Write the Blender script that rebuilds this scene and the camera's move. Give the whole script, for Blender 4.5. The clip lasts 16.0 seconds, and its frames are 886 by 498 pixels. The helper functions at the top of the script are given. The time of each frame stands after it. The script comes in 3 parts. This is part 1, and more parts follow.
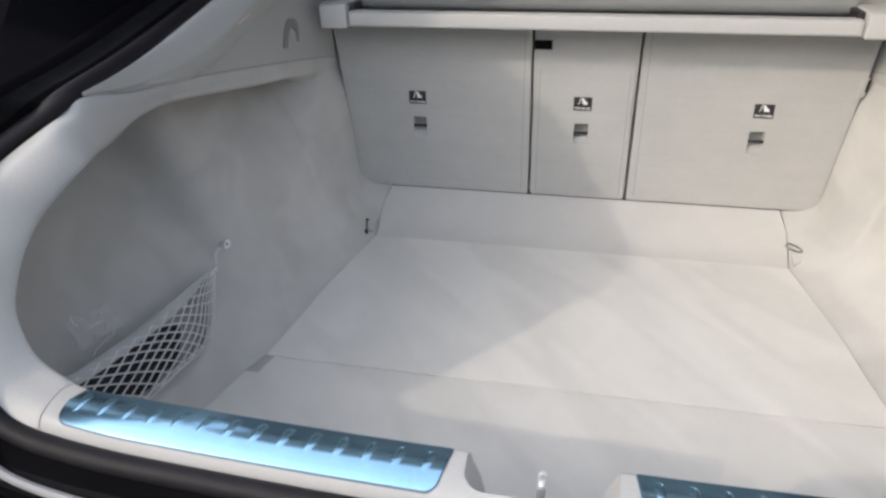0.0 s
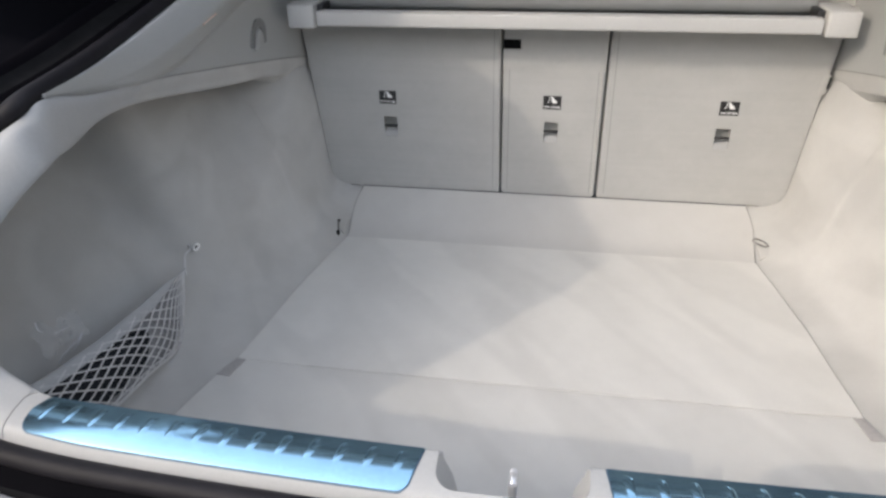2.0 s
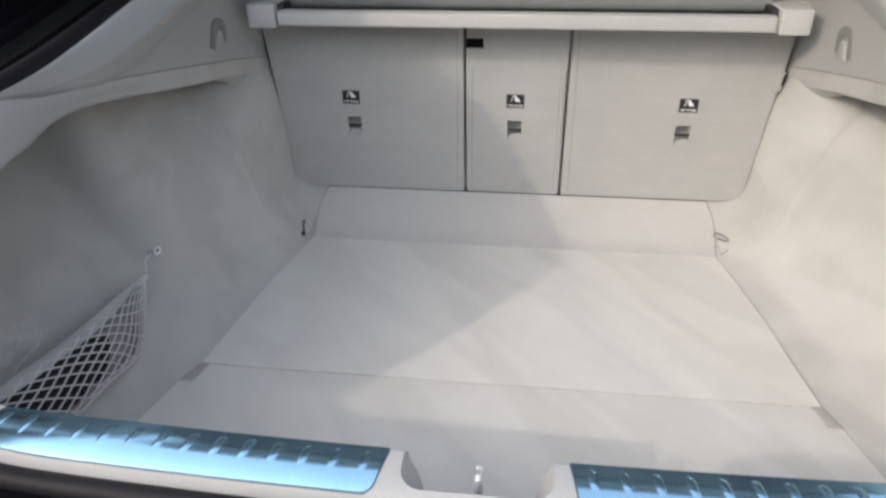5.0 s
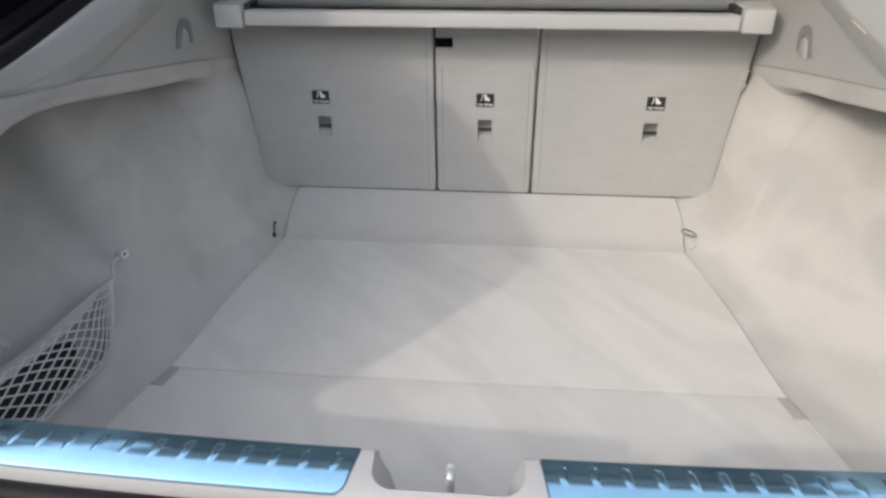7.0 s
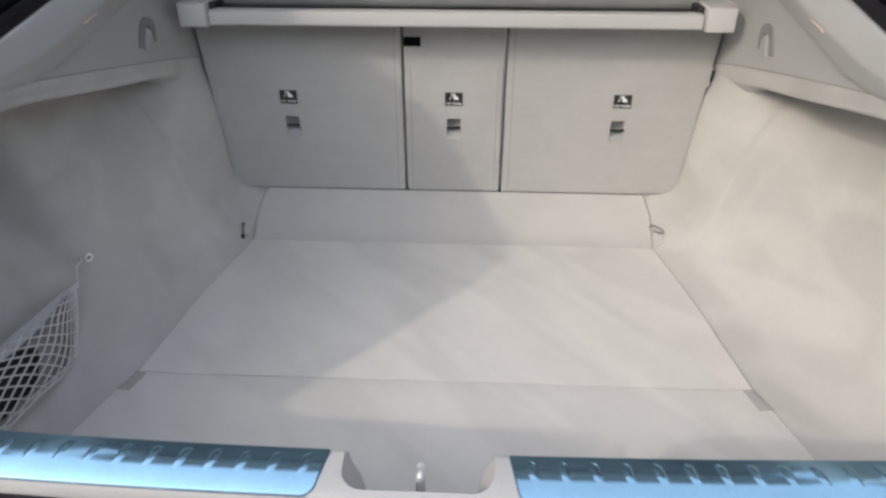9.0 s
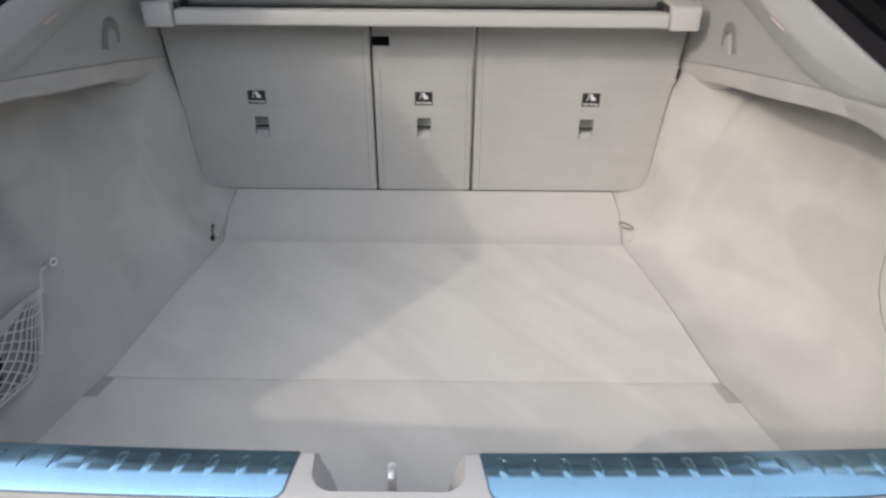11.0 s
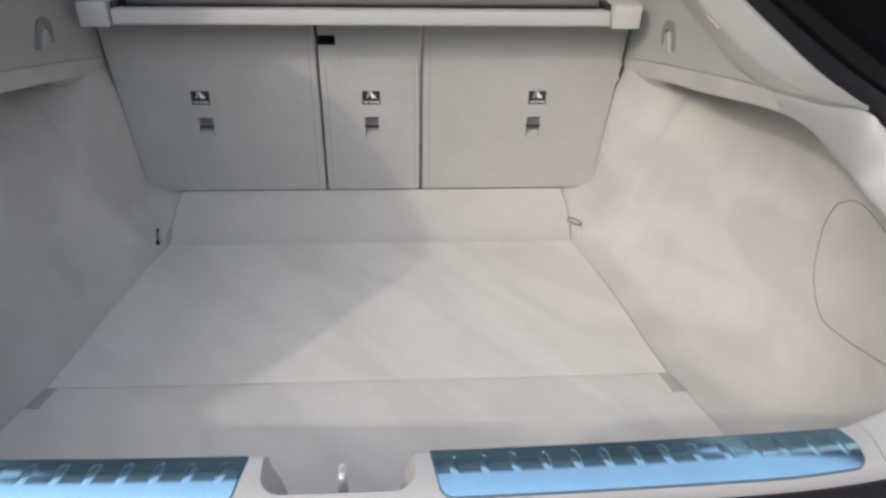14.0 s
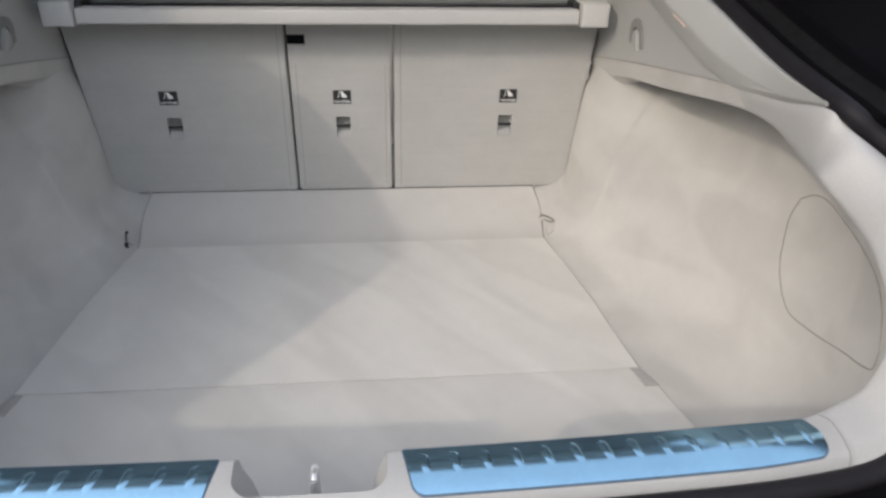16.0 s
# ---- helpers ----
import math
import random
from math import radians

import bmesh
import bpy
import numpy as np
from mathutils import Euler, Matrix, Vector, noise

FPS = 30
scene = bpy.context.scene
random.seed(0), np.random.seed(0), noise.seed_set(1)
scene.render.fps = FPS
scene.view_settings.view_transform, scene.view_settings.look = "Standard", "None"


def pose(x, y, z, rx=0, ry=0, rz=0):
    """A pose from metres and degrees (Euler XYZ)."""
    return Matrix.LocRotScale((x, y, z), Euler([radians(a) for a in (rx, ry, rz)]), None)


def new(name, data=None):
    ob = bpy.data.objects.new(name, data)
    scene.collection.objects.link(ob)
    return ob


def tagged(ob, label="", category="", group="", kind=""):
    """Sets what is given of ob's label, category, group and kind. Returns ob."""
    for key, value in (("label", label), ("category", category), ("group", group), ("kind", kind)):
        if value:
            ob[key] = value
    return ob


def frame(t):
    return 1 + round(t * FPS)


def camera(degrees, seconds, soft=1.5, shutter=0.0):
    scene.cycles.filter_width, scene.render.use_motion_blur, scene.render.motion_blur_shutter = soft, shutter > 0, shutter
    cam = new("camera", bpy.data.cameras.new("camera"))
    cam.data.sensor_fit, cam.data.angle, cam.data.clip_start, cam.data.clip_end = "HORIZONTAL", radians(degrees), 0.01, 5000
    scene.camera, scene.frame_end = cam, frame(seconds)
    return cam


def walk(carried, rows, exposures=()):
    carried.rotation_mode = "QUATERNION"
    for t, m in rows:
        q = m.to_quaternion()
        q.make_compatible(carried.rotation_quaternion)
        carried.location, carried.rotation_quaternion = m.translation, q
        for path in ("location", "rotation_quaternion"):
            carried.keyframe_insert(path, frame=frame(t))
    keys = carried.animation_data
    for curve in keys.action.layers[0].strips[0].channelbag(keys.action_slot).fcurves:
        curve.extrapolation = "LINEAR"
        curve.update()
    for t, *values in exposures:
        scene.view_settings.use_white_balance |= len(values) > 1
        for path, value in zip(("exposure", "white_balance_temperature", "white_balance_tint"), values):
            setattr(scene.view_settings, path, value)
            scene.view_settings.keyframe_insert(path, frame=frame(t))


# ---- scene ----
cam = camera(64.75, 16.0, soft=2.7)
# seconds, eye x y z, yaw, pitch, roll
PATH = [
    (0, 0.0188, -0.9471, 0.8035, 12.636, -29.355, -1.549),
    (0.5, 0.0212, -0.9471, 0.8044, 12.058, -29.410, -1.467),
    (1, 0.0229, -0.9463, 0.8031, 11.520, -29.391, -1.444),
    (1.5, 0.0246, -0.9463, 0.8021, 10.946, -29.374, -1.356),
    (2, 0.0263, -0.9462, 0.8032, 10.335, -29.426, -1.249),
    (2.5, 0.0285, -0.9466, 0.8029, 9.836, -29.414, -1.174),
    (3, 0.0290, -0.9464, 0.8029, 9.251, -29.442, -1.060),
    (3.5, 0.0310, -0.9460, 0.8034, 8.800, -29.497, -0.982),
    (4, 0.0322, -0.9456, 0.8024, 8.408, -29.469, -0.942),
    (6.5, 0.0408, -0.9459, 0.8030, 5.815, -29.575, -0.559),
    (7, 0.0427, -0.9461, 0.8029, 5.184, -29.570, -0.460),
    (7.5, 0.0445, -0.9461, 0.8028, 4.508, -29.585, -0.334),
    (8, 0.0462, -0.9464, 0.8024, 3.838, -29.582, -0.245),
    (8.5, 0.0483, -0.9458, 0.8025, 3.256, -29.628, -0.112),
    (9, 0.0490, -0.9462, 0.8026, 2.666, -29.640, 0.037),
    (11.5, 0.0585, -0.9471, 0.8035, -0.284, -29.711, 0.480),
    (12, 0.0598, -0.9473, 0.8030, -0.892, -29.706, 0.565),
    (12.5, 0.0613, -0.9475, 0.8031, -1.506, -29.720, 0.691),
    (13, 0.0634, -0.9481, 0.8036, -2.203, -29.733, 0.788),
    (13.5, 0.0657, -0.9486, 0.8033, -3.029, -29.717, 0.938),
    (14, 0.0679, -0.9489, 0.8047, -3.831, -29.784, 1.096),
    (14.5, 0.0704, -0.9490, 0.8033, -4.526, -29.752, 1.228),
    (15, 0.0714, -0.9499, 0.8047, -5.094, -29.801, 1.349),
    (15.5, 0.0731, -0.9497, 0.8040, -5.526, -29.808, 1.408),
    (16, 0.0749, -0.9502, 0.8049, -6.074, -29.826, 1.454),
]


def aimed(x, y, z, yaw, pitch, roll):
    return pose(x, y, z, 0, 0, yaw) @ pose(0, 0, 0, 90 + pitch) @ pose(0, 0, 0, 0, 0, roll)


walk(cam, [(t, aimed(*row)) for t, *row in PATH], exposures=[(0.0, 2.01, 7450, 11), (7.0, 1.84, 7450, 11), (16.0, 1.67, 7450, 11)])

# ---- light ----
SUN = Vector((1.30, 1.18, -1.0)).normalized()
world = bpy.data.worlds.new("sky")
scene.world = world
world.use_nodes = True
wn = world.node_tree
sky = wn.nodes.new("ShaderNodeTexSky")
sky.sky_type, sky.sun_disc = "NISHITA", False
sky.dust_density = 1.0
sky.sun_elevation = math.asin(-SUN.z)
sky.sun_rotation = math.atan2(-SUN.x, -SUN.y)
haze = wn.nodes.new("ShaderNodeHueSaturation")
haze.inputs["Saturation"].default_value = 0.62
wn.links.new(sky.outputs[0], haze.inputs["Color"])
wn.links.new(haze.outputs[0], wn.nodes["Background"].inputs[0])
wn.nodes["Background"].inputs[1].default_value = 0.15
sun_data = bpy.data.lights.new("sun", "SUN")
sun_data.energy, sun_data.angle, sun_data.color = 0.245, radians(1.2), (1.0, 0.96, 0.905)
sun = new("sun", sun_data)
sun.matrix_world = Matrix.Translation((-6, -5, 5)) @ SUN.to_track_quat("-Z", "Y").to_matrix().to_4x4()


# ---- materials ----
def material(name, color, rough=0.6, metal=0.0, spots=(), bump=(), sheen=0.0, coat=0.0, spec=0.5, nap=None):
    """spots: (scale, amount) of brightness variation; bump: (scale, strength in mm) of relief."""
    m = bpy.data.materials.new(name)
    m.use_nodes = True
    nt = m.node_tree
    b = nt.nodes["Principled BSDF"]
    b.inputs["Base Color"].default_value = (*color, 1)
    b.inputs["Roughness"].default_value, b.inputs["Metallic"].default_value = rough, metal
    b.inputs["Sheen Weight"].default_value, b.inputs["Coat Weight"].default_value = sheen, coat
    b.inputs["Specular IOR Level"].default_value = spec
    co = nt.nodes.new("ShaderNodeTexCoord").outputs["Object"]
    value = None
    if nap:
        # brushed pile: long soft streaks across the cloth
        mp = nt.nodes.new("ShaderNodeMapping")
        mp.vector_type = "TEXTURE"
        mp.inputs["Rotation"].default_value = (0, 0, radians(nap[0]))
        mp.inputs["Scale"].default_value = (1 / nap[1], 1 / nap[2], 1 / nap[2])
        n = nt.nodes.new("ShaderNodeTexNoise")
        n.inputs["Scale"].default_value, n.inputs["Detail"].default_value, n.inputs["Distortion"].default_value = 1.0, 1, 0.6
        r = nt.nodes.new("ShaderNodeMapRange")
        r.interpolation_type = "SMOOTHSTEP"
        r.inputs["From Min"].default_value, r.inputs["From Max"].default_value = 0.38, 0.60
        r.inputs["To Min"].default_value, r.inputs["To Max"].default_value = 1 - nap[3], 1 + nap[3]
        nt.links.new(co, mp.inputs["Vector"])
        nt.links.new(mp.outputs[0], n.inputs["Vector"])
        nt.links.new(n.outputs["Fac"], r.inputs["Value"])
        value = r.outputs[0]
    for scale, amount in spots:
        n = nt.nodes.new("ShaderNodeTexNoise")
        n.inputs["Scale"].default_value, n.inputs["Detail"].default_value = scale, 4
        nt.links.new(co, n.inputs["Vector"])
        r = nt.nodes.new("ShaderNodeMapRange")
        r.inputs["From Min"].default_value, r.inputs["From Max"].default_value = 0.3, 0.7
        r.inputs["To Min"].default_value, r.inputs["To Max"].default_value = 1 - amount, 1 + amount
        nt.links.new(n.outputs["Fac"], r.inputs["Value"])
        if value is None:
            value = r.outputs[0]
        else:
            k = nt.nodes.new("ShaderNodeMath")
            k.operation = "MULTIPLY"
            nt.links.new(value, k.inputs[0])
            nt.links.new(r.outputs[0], k.inputs[1])
            value = k.outputs[0]
    if value is not None:
        v = nt.nodes.new("ShaderNodeVectorMath")
        v.operation = "SCALE"
        v.inputs[0].default_value = color
        nt.links.new(value, v.inputs["Scale"])
        nt.links.new(v.outputs[0], b.inputs["Base Color"])
    normal = None
    for scale, mm in bump:
        n = nt.nodes.new("ShaderNodeTexNoise")
        n.inputs["Scale"].default_value, n.inputs["Detail"].default_value = scale, 3
        nt.links.new(co, n.inputs["Vector"])
        u = nt.nodes.new("ShaderNodeBump")
        u.inputs["Distance"].default_value, u.inputs["Strength"].default_value = mm / 1000, 1.0
        nt.links.new(n.outputs["Fac"], u.inputs["Height"])
        if normal is not None:
            nt.links.new(normal, u.inputs["Normal"])
        normal = u.outputs[0]
    if normal is not None:
        nt.links.new(normal, b.inputs["Normal"])
    return m


# same carpet as the floor, with the walls' shade put into a darker colour
SHADED_CARPET = material("shaded_wall_carpet", (0.51, 0.505, 0.489), 1.0, 0, [(4, 0.05), (11, 0.03), (40, 0.015), (500, 0.03)], [(700, 0.35)], 0.1, spec=0.1, nap=(-50, 2.5, 9.0, 0.045))
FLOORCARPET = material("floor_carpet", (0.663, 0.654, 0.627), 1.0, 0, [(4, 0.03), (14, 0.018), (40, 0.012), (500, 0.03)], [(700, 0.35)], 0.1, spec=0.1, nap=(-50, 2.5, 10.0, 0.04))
# floor carpet again, colour dimmed to offset the light the slope catches
FLAPCARPET_DIM = material("flap_carpet_dimmed", (0.57, 0.56, 0.54), 1.0, 0, [(4, 0.03), (14, 0.02), (40, 0.012), (500, 0.03)], [(700, 0.35)], 0.1, spec=0.1)
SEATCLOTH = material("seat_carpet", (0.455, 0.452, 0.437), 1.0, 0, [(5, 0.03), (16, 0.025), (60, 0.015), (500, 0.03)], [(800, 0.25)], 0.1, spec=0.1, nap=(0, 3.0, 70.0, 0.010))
TRIM = material("trim_plastic", (0.43, 0.43, 0.425), 0.5, 0, [(8, 0.03), (300, 0.03)], [(900, 0.15)], spec=0.4)
PILLAR = material("pillar_plastic", (0.42, 0.428, 0.422), 0.35, 0, [(8, 0.02), (300, 0.03)], [(900, 0.12)], spec=0.4)
TAB = material("pull_tab_fabric", (0.42, 0.405, 0.395), 0.95, 0, [(200, 0.08)], [(600, 0.4)], spec=0.1)
RUBBER = material("black_rubber", (0.014, 0.013, 0.016), 0.6, 0, [(30, 0.15)], [(200, 0.1)], spec=0.25)
PAINT = material("black_car_paint", (0.006, 0.006, 0.0075), 0.7, 0, [(4, 0.1)], (), spec=0.0)
CHANNEL = material("channel_paint", (0.005, 0.0048, 0.0058), 0.9, 0, [(10, 0.15)], (), spec=0.0)
DARK = material("dark_gap", (0.010, 0.010, 0.011), 0.85, 0, [(50, 0.2)], spec=0.05)
BLACK = material("black_plastic", (0.02, 0.02, 0.021), 0.55, 0, [(80, 0.2)])
WHITE = material("white_print", (0.85, 0.85, 0.84), 0.6, 0, [(100, 0.03)])
STEEL = material("brushed_steel", (0.42, 0.745, 0.97), 0.16, 0.95, [(20, 0.04), (300, 0.04)], [(400, 0.006)])
PLATEEDGE = material("plate_edge_steel", (0.10, 0.16, 0.22), 0.5, 0.5, [(60, 0.05)])
WIRE = material("steel_wire", (0.30, 0.29, 0.28), 0.30, 1.0, [(60, 0.08)])
CHROME = material("chrome", (0.85, 0.85, 0.86), 0.38, 0.7, [(60, 0.05)])
CORD = material("grey_cord", (0.60, 0.60, 0.60), 0.8, 0, [(200, 0.06)], [(900, 0.2)])
ASPHALT = material("asphalt", (0.06, 0.06, 0.062), 0.9, 0, [(1.5, 0.15), (60, 0.25)], [(90, 2.0)])
HEADLINER = material("headliner_cloth", (0.46, 0.46, 0.46), 1.0, 0, [(10, 0.04), (300, 0.05)], [(600, 0.3)], spec=0.1)
HOOKSHADE = material("hook_groove_shade", (0.24, 0.24, 0.235), 0.5, 0, [(60, 0.05)])
CUPBACK = material("cup_plastic", (0.27, 0.27, 0.26), 0.6, 0, [(60, 0.06)])
SEAMDARK = material("seam_thread", (0.30, 0.29, 0.28), 0.9, 0, [(300, 0.1)])
JOINT = material("joint_shade", (0.56, 0.54, 0.52), 0.9, 0, [(300, 0.1)])
COVERBAR = material("cover_bar_plastic", (0.58, 0.575, 0.56), 0.5, 0, [(8, 0.02), (300, 0.03)], [(900, 0.12)], spec=0.4)
COVERCLOTH = material("cover_cloth", (0.40, 0.41, 0.41), 0.8, 0, [(20, 0.03), (500, 0.04)], [(700, 0.2)], spec=0.2)
LINING = material("tailgate_lining", (0.17, 0.175, 0.185), 0.7, 0, [(8, 0.05), (200, 0.05)], [(600, 0.2)], spec=0.3)
# for the added ring that keeps low sky light off the boot
SKYBLOCK = material("sky_blocking_ring", (0.10, 0.10, 0.10), 0.9, 0, [(0.2, 0.3)])
# near-black that stands in for the deep shade in the net pocket
POCKETSHADE = material("pocket_shade_black", (0.028, 0.028, 0.031), 0.95, 0, [(200, 0.3)], [(500, 0.4)], spec=0.1)
FILM = bpy.data.materials.new("clear_film")
FILM.use_nodes = True
fb = FILM.node_tree.nodes["Principled BSDF"]
fb.inputs["Base Color"].default_value = (0.75, 0.76, 0.78, 1)
fb.inputs["Roughness"].default_value, fb.inputs["Alpha"].default_value = 0.12, 0.18
# light colour for the highlights painted on the film's creases
GLINT = material("film_glint", (0.62, 0.63, 0.65), 0.2, 0, [(120, 0.2)])
EDGE_PAINT = material("panel_edge_paint", (0.0045, 0.0043, 0.0055), 0.8, 0, [(10, 0.1)], spec=0.0)
BUMPER = material("bumper_edge_paint", (0.30, 0.30, 0.31), 0.4, 0, [(10, 0.05)])
# mid grey that stands in for the lighter shade in the net pocket
POCKETSHADE_GREY = material("pocket_shade_grey", (0.27, 0.27, 0.28), 0.95, 0, [(120, 0.15)], [(500, 0.4)], spec=0.1)
BAND = material("elastic_band", (0.40, 0.41, 0.42), 0.85, 0, [(60, 0.05)], [(800, 0.3)])
AMBER = material("amber_lens", (0.74, 0.56, 0.47), 0.3, 0, [(90, 0.05)])


# ---- building helpers ----
def finish(ob, smooth=True, angle=40):
    me = ob.data
    for p in me.polygons:
        p.use_smooth = smooth
    if smooth:
        bm = bmesh.new()
        bm.from_mesh(me)
        for e in bm.edges:
            if len(e.link_faces) == 2 and e.calc_face_angle(0) > radians(angle):
                e.smooth = False
        bm.to_mesh(me)
        bm.free()


def part(name, bm, mat, parent=None, label="", smooth=True, angle=40):
    me = bpy.data.meshes.new(name)
    bmesh.ops.recalc_face_normals(bm, faces=bm.faces)
    bm.to_mesh(me)
    bm.free()
    me.materials.append(mat)
    ob = new(name, me)
    finish(ob, smooth, angle)
    if parent is not None:
        ob.parent = parent
    if label:
        tagged(ob, label)
    return ob


def thing(name, label, category, group="", kind="", at=(0, 0, 0)):
    ob = new(name)
    ob.empty_display_size = 0.05
    ob.location = at
    return tagged(ob, label, category, group, kind)


def spline(pts, n):
    """n + 1 points spread over a Catmull-Rom curve through pts, evenly by segment."""
    pts = [Vector(p) for p in pts]
    ext = [2 * pts[0] - pts[1]] + pts + [2 * pts[-1] - pts[-2]]
    out, last = [], len(pts) - 1
    for k in range(n + 1):
        f = k / n * last
        i = min(int(f), last - 1)
        u = f - i
        a, b, c, d = ext[i : i + 4]
        out.append(0.5 * ((2 * b) + (c - a) * u + (2 * a - 5 * b + 4 * c - d) * u * u + (3 * b - a - 3 * c + d) * u**3))
    return out


def grid_mesh(rows, bm=None, thick=0.0, out=None, close=False):
    """A quad sheet over rows of points; with thick, a second sheet along out closes it into a solid."""
    bm = bm or bmesh.new()
    vs = [[bm.verts.new(p) for p in r] for r in rows]
    n, m = len(rows), len(rows[0])
    for i in range(n - 1 + close):
        for j in range(m - 1):
            a, b = vs[i], vs[(i + 1) % n]
            bm.faces.new((a[j], a[j + 1], b[j + 1], b[j]))
    if thick:
        bm.normal_update()
        back = [[bm.verts.new(Vector(v.co) + Vector(out) * thick) for v in r] for r in vs]
        for i in range(n - 1):
            for j in range(m - 1):
                bm.faces.new((back[i][j], back[i + 1][j], back[i + 1][j + 1], back[i][j + 1]))
        for i in range(n - 1):
            bm.faces.new((vs[i][0], vs[i + 1][0], back[i + 1][0], back[i][0]))
            bm.faces.new((vs[i][-1], back[i][-1], back[i + 1][-1], vs[i + 1][-1]))
        for j in range(m - 1):
            bm.faces.new((vs[0][j], back[0][j], back[0][j + 1], vs[0][j + 1]))
            bm.faces.new((vs[-1][j], vs[-1][j + 1], back[-1][j + 1], back[-1][j]))
    return bm


def loft(rows, nu, nv):
    """Smooth sheet: each row is splined to nv steps, then the rows to nu steps."""
    rows = [spline(r, nv) for r in rows]
    cols = [spline([r[j] for r in rows], nu) for j in range(nv + 1)]
    return [[cols[j][i] for j in range(nv + 1)] for i in range(nu + 1)]


def tube(path, radius, sides=8, bm=None, closed=False, flat=1.0):
    """A round bar along path; flat squashes it across."""
    bm = bm or bmesh.new()
    path = [Vector(p) for p in path]
    n = len(path)
    rings, up = [], None
    for i, p in enumerate(path):
        a = path[(i - 1) % n] if closed or i else p
        b = path[(i + 1) % n] if closed or i < n - 1 else p
        d = (b - a).normalized()
        if up is None:
            up = d.orthogonal().normalized()
        up = (up - d * up.dot(d)).normalized()
        side = d.cross(up)
        r = radius[i] if isinstance(radius, (list, tuple)) else radius
        rings.append([bm.verts.new(p + r * (math.cos(2 * math.pi * k / sides) * up + flat * math.sin(2 * math.pi * k / sides) * side)) for k in range(sides)])
    for i in range(n - (not closed)):
        a, b = rings[i], rings[(i + 1) % n]
        for k in range(sides):
            bm.faces.new((a[k], a[(k + 1) % sides], b[(k + 1) % sides], b[k]))
    if not closed:
        bm.faces.new(rings[0][::-1])
        bm.faces.new(rings[-1])
    return bm


def box(x0, x1, y0, y1, z0, z1, bevel=0.0, seg=2, bm=None):
    bm = bm or bmesh.new()
    v = [bm.verts.new((x, y, z)) for x in (x0, x1) for y in (y0, y1) for z in (z0, z1)]
    for f in ((0, 1, 3, 2), (4, 6, 7, 5), (0, 4, 5, 1), (2, 3, 7, 6), (0, 2, 6, 4), (1, 5, 7, 3)):
        bm.faces.new([v[i] for i in f])
    if bevel:
        bmesh.ops.recalc_face_normals(bm, faces=bm.faces)
        bmesh.ops.bevel(bm, geom=bm.edges[:], offset=bevel, segments=seg, profile=0.5, affect="EDGES")
    return bm


def prism(outline, depth, bevel=0.0, seg=2, bm=None):
    """A plate: the outline's points are its front face, depth the vector to its back."""
    bm = bm or bmesh.new()
    a = [bm.verts.new(p) for p in outline]
    b = [bm.verts.new(Vector(p) + Vector(depth)) for p in outline]
    n = len(a)
    front = bm.faces.new(a)
    bm.faces.new(b[::-1])
    for i in range(n):
        bm.faces.new((a[i], b[i], b[(i + 1) % n], a[(i + 1) % n]))
    bmesh.ops.recalc_face_normals(bm, faces=bm.faces)
    if bevel:
        bmesh.ops.bevel(bm, geom=front.edges[:], offset=bevel, segments=seg, profile=0.5, affect="EDGES")
    return bm


def rounded(corners, radii, steps=6):
    """Corner points of a polygon, each rounded by its radius."""
    pts = [Vector(c) for c in corners]
    out, n = [], len(pts)
    for i, p in enumerate(pts):
        r = radii[i]
        if r <= 0:
            out.append(p)
            continue
        a, b = (pts[i - 1] - p).normalized(), (pts[(i + 1) % n] - p).normalized()
        p0, p1 = p + a * r, p + b * r
        for k in range(steps + 1):
            u = k / steps
            out.append((1 - u) ** 2 * p0 + 2 * u * (1 - u) * p + u * u * p1)
    return out


def ease(v, a, b):
    u = max(0.0, min(1.0, (v - a) / (b - a)))
    return u * u * (3 - 2 * u)


def flip(pts, s):
    return [(s * p[0], p[1], p[2]) for p in pts]


# ---- ground and the car's shell ----
bm = bmesh.new()
for a in ((-900, -900), (900, -900), (900, 900), (-900, 900)):
    bm.verts.new((*a, -0.72))
bm.faces.new(bm.verts[:])
tagged(part("ground", bm, ASPHALT, smooth=False), "dark grey asphalt ground under the car", "ground", kind="structure")

# boot floor: half widths along the car
EDGE = [(-0.415, 0.60), (-0.25, 0.590), (-0.15, 0.577), (-0.054, 0.555), (0.0, 0.537), (0.12, 0.523), (0.23, 0.513), (0.36, 0.493), (0.487, 0.470)]
RAMP = [(0.487, 0.0, 0.470), (0.515, 0.0030, 0.473), (0.555, 0.0150, 0.478), (0.605, 0.0355, 0.480), (0.658, 0.0575, 0.472)]


def edge_at(y):
    return float(np.interp(y, [e[0] for e in EDGE], [e[1] for e in EDGE]))


floor = thing("floor", "light grey carpeted boot floor in two panels", "floor", kind="structure")


def floor_panel(y0, y1, name):
    rows = []
    n = 14
    for i in range(n + 1):
        y = y0 + (y1 - y0) * i / n
        w = edge_at(y)
        drop = 0.003 if i in (0, n) and abs(y) < 0.01 else 0.0
        rows.append([(x, y, -drop if abs(x) < w - 1e-6 else -0.0008) for x in [-w + 2 * w * j / 16 for j in range(17)]])
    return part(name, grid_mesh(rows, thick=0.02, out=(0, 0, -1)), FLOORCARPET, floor)


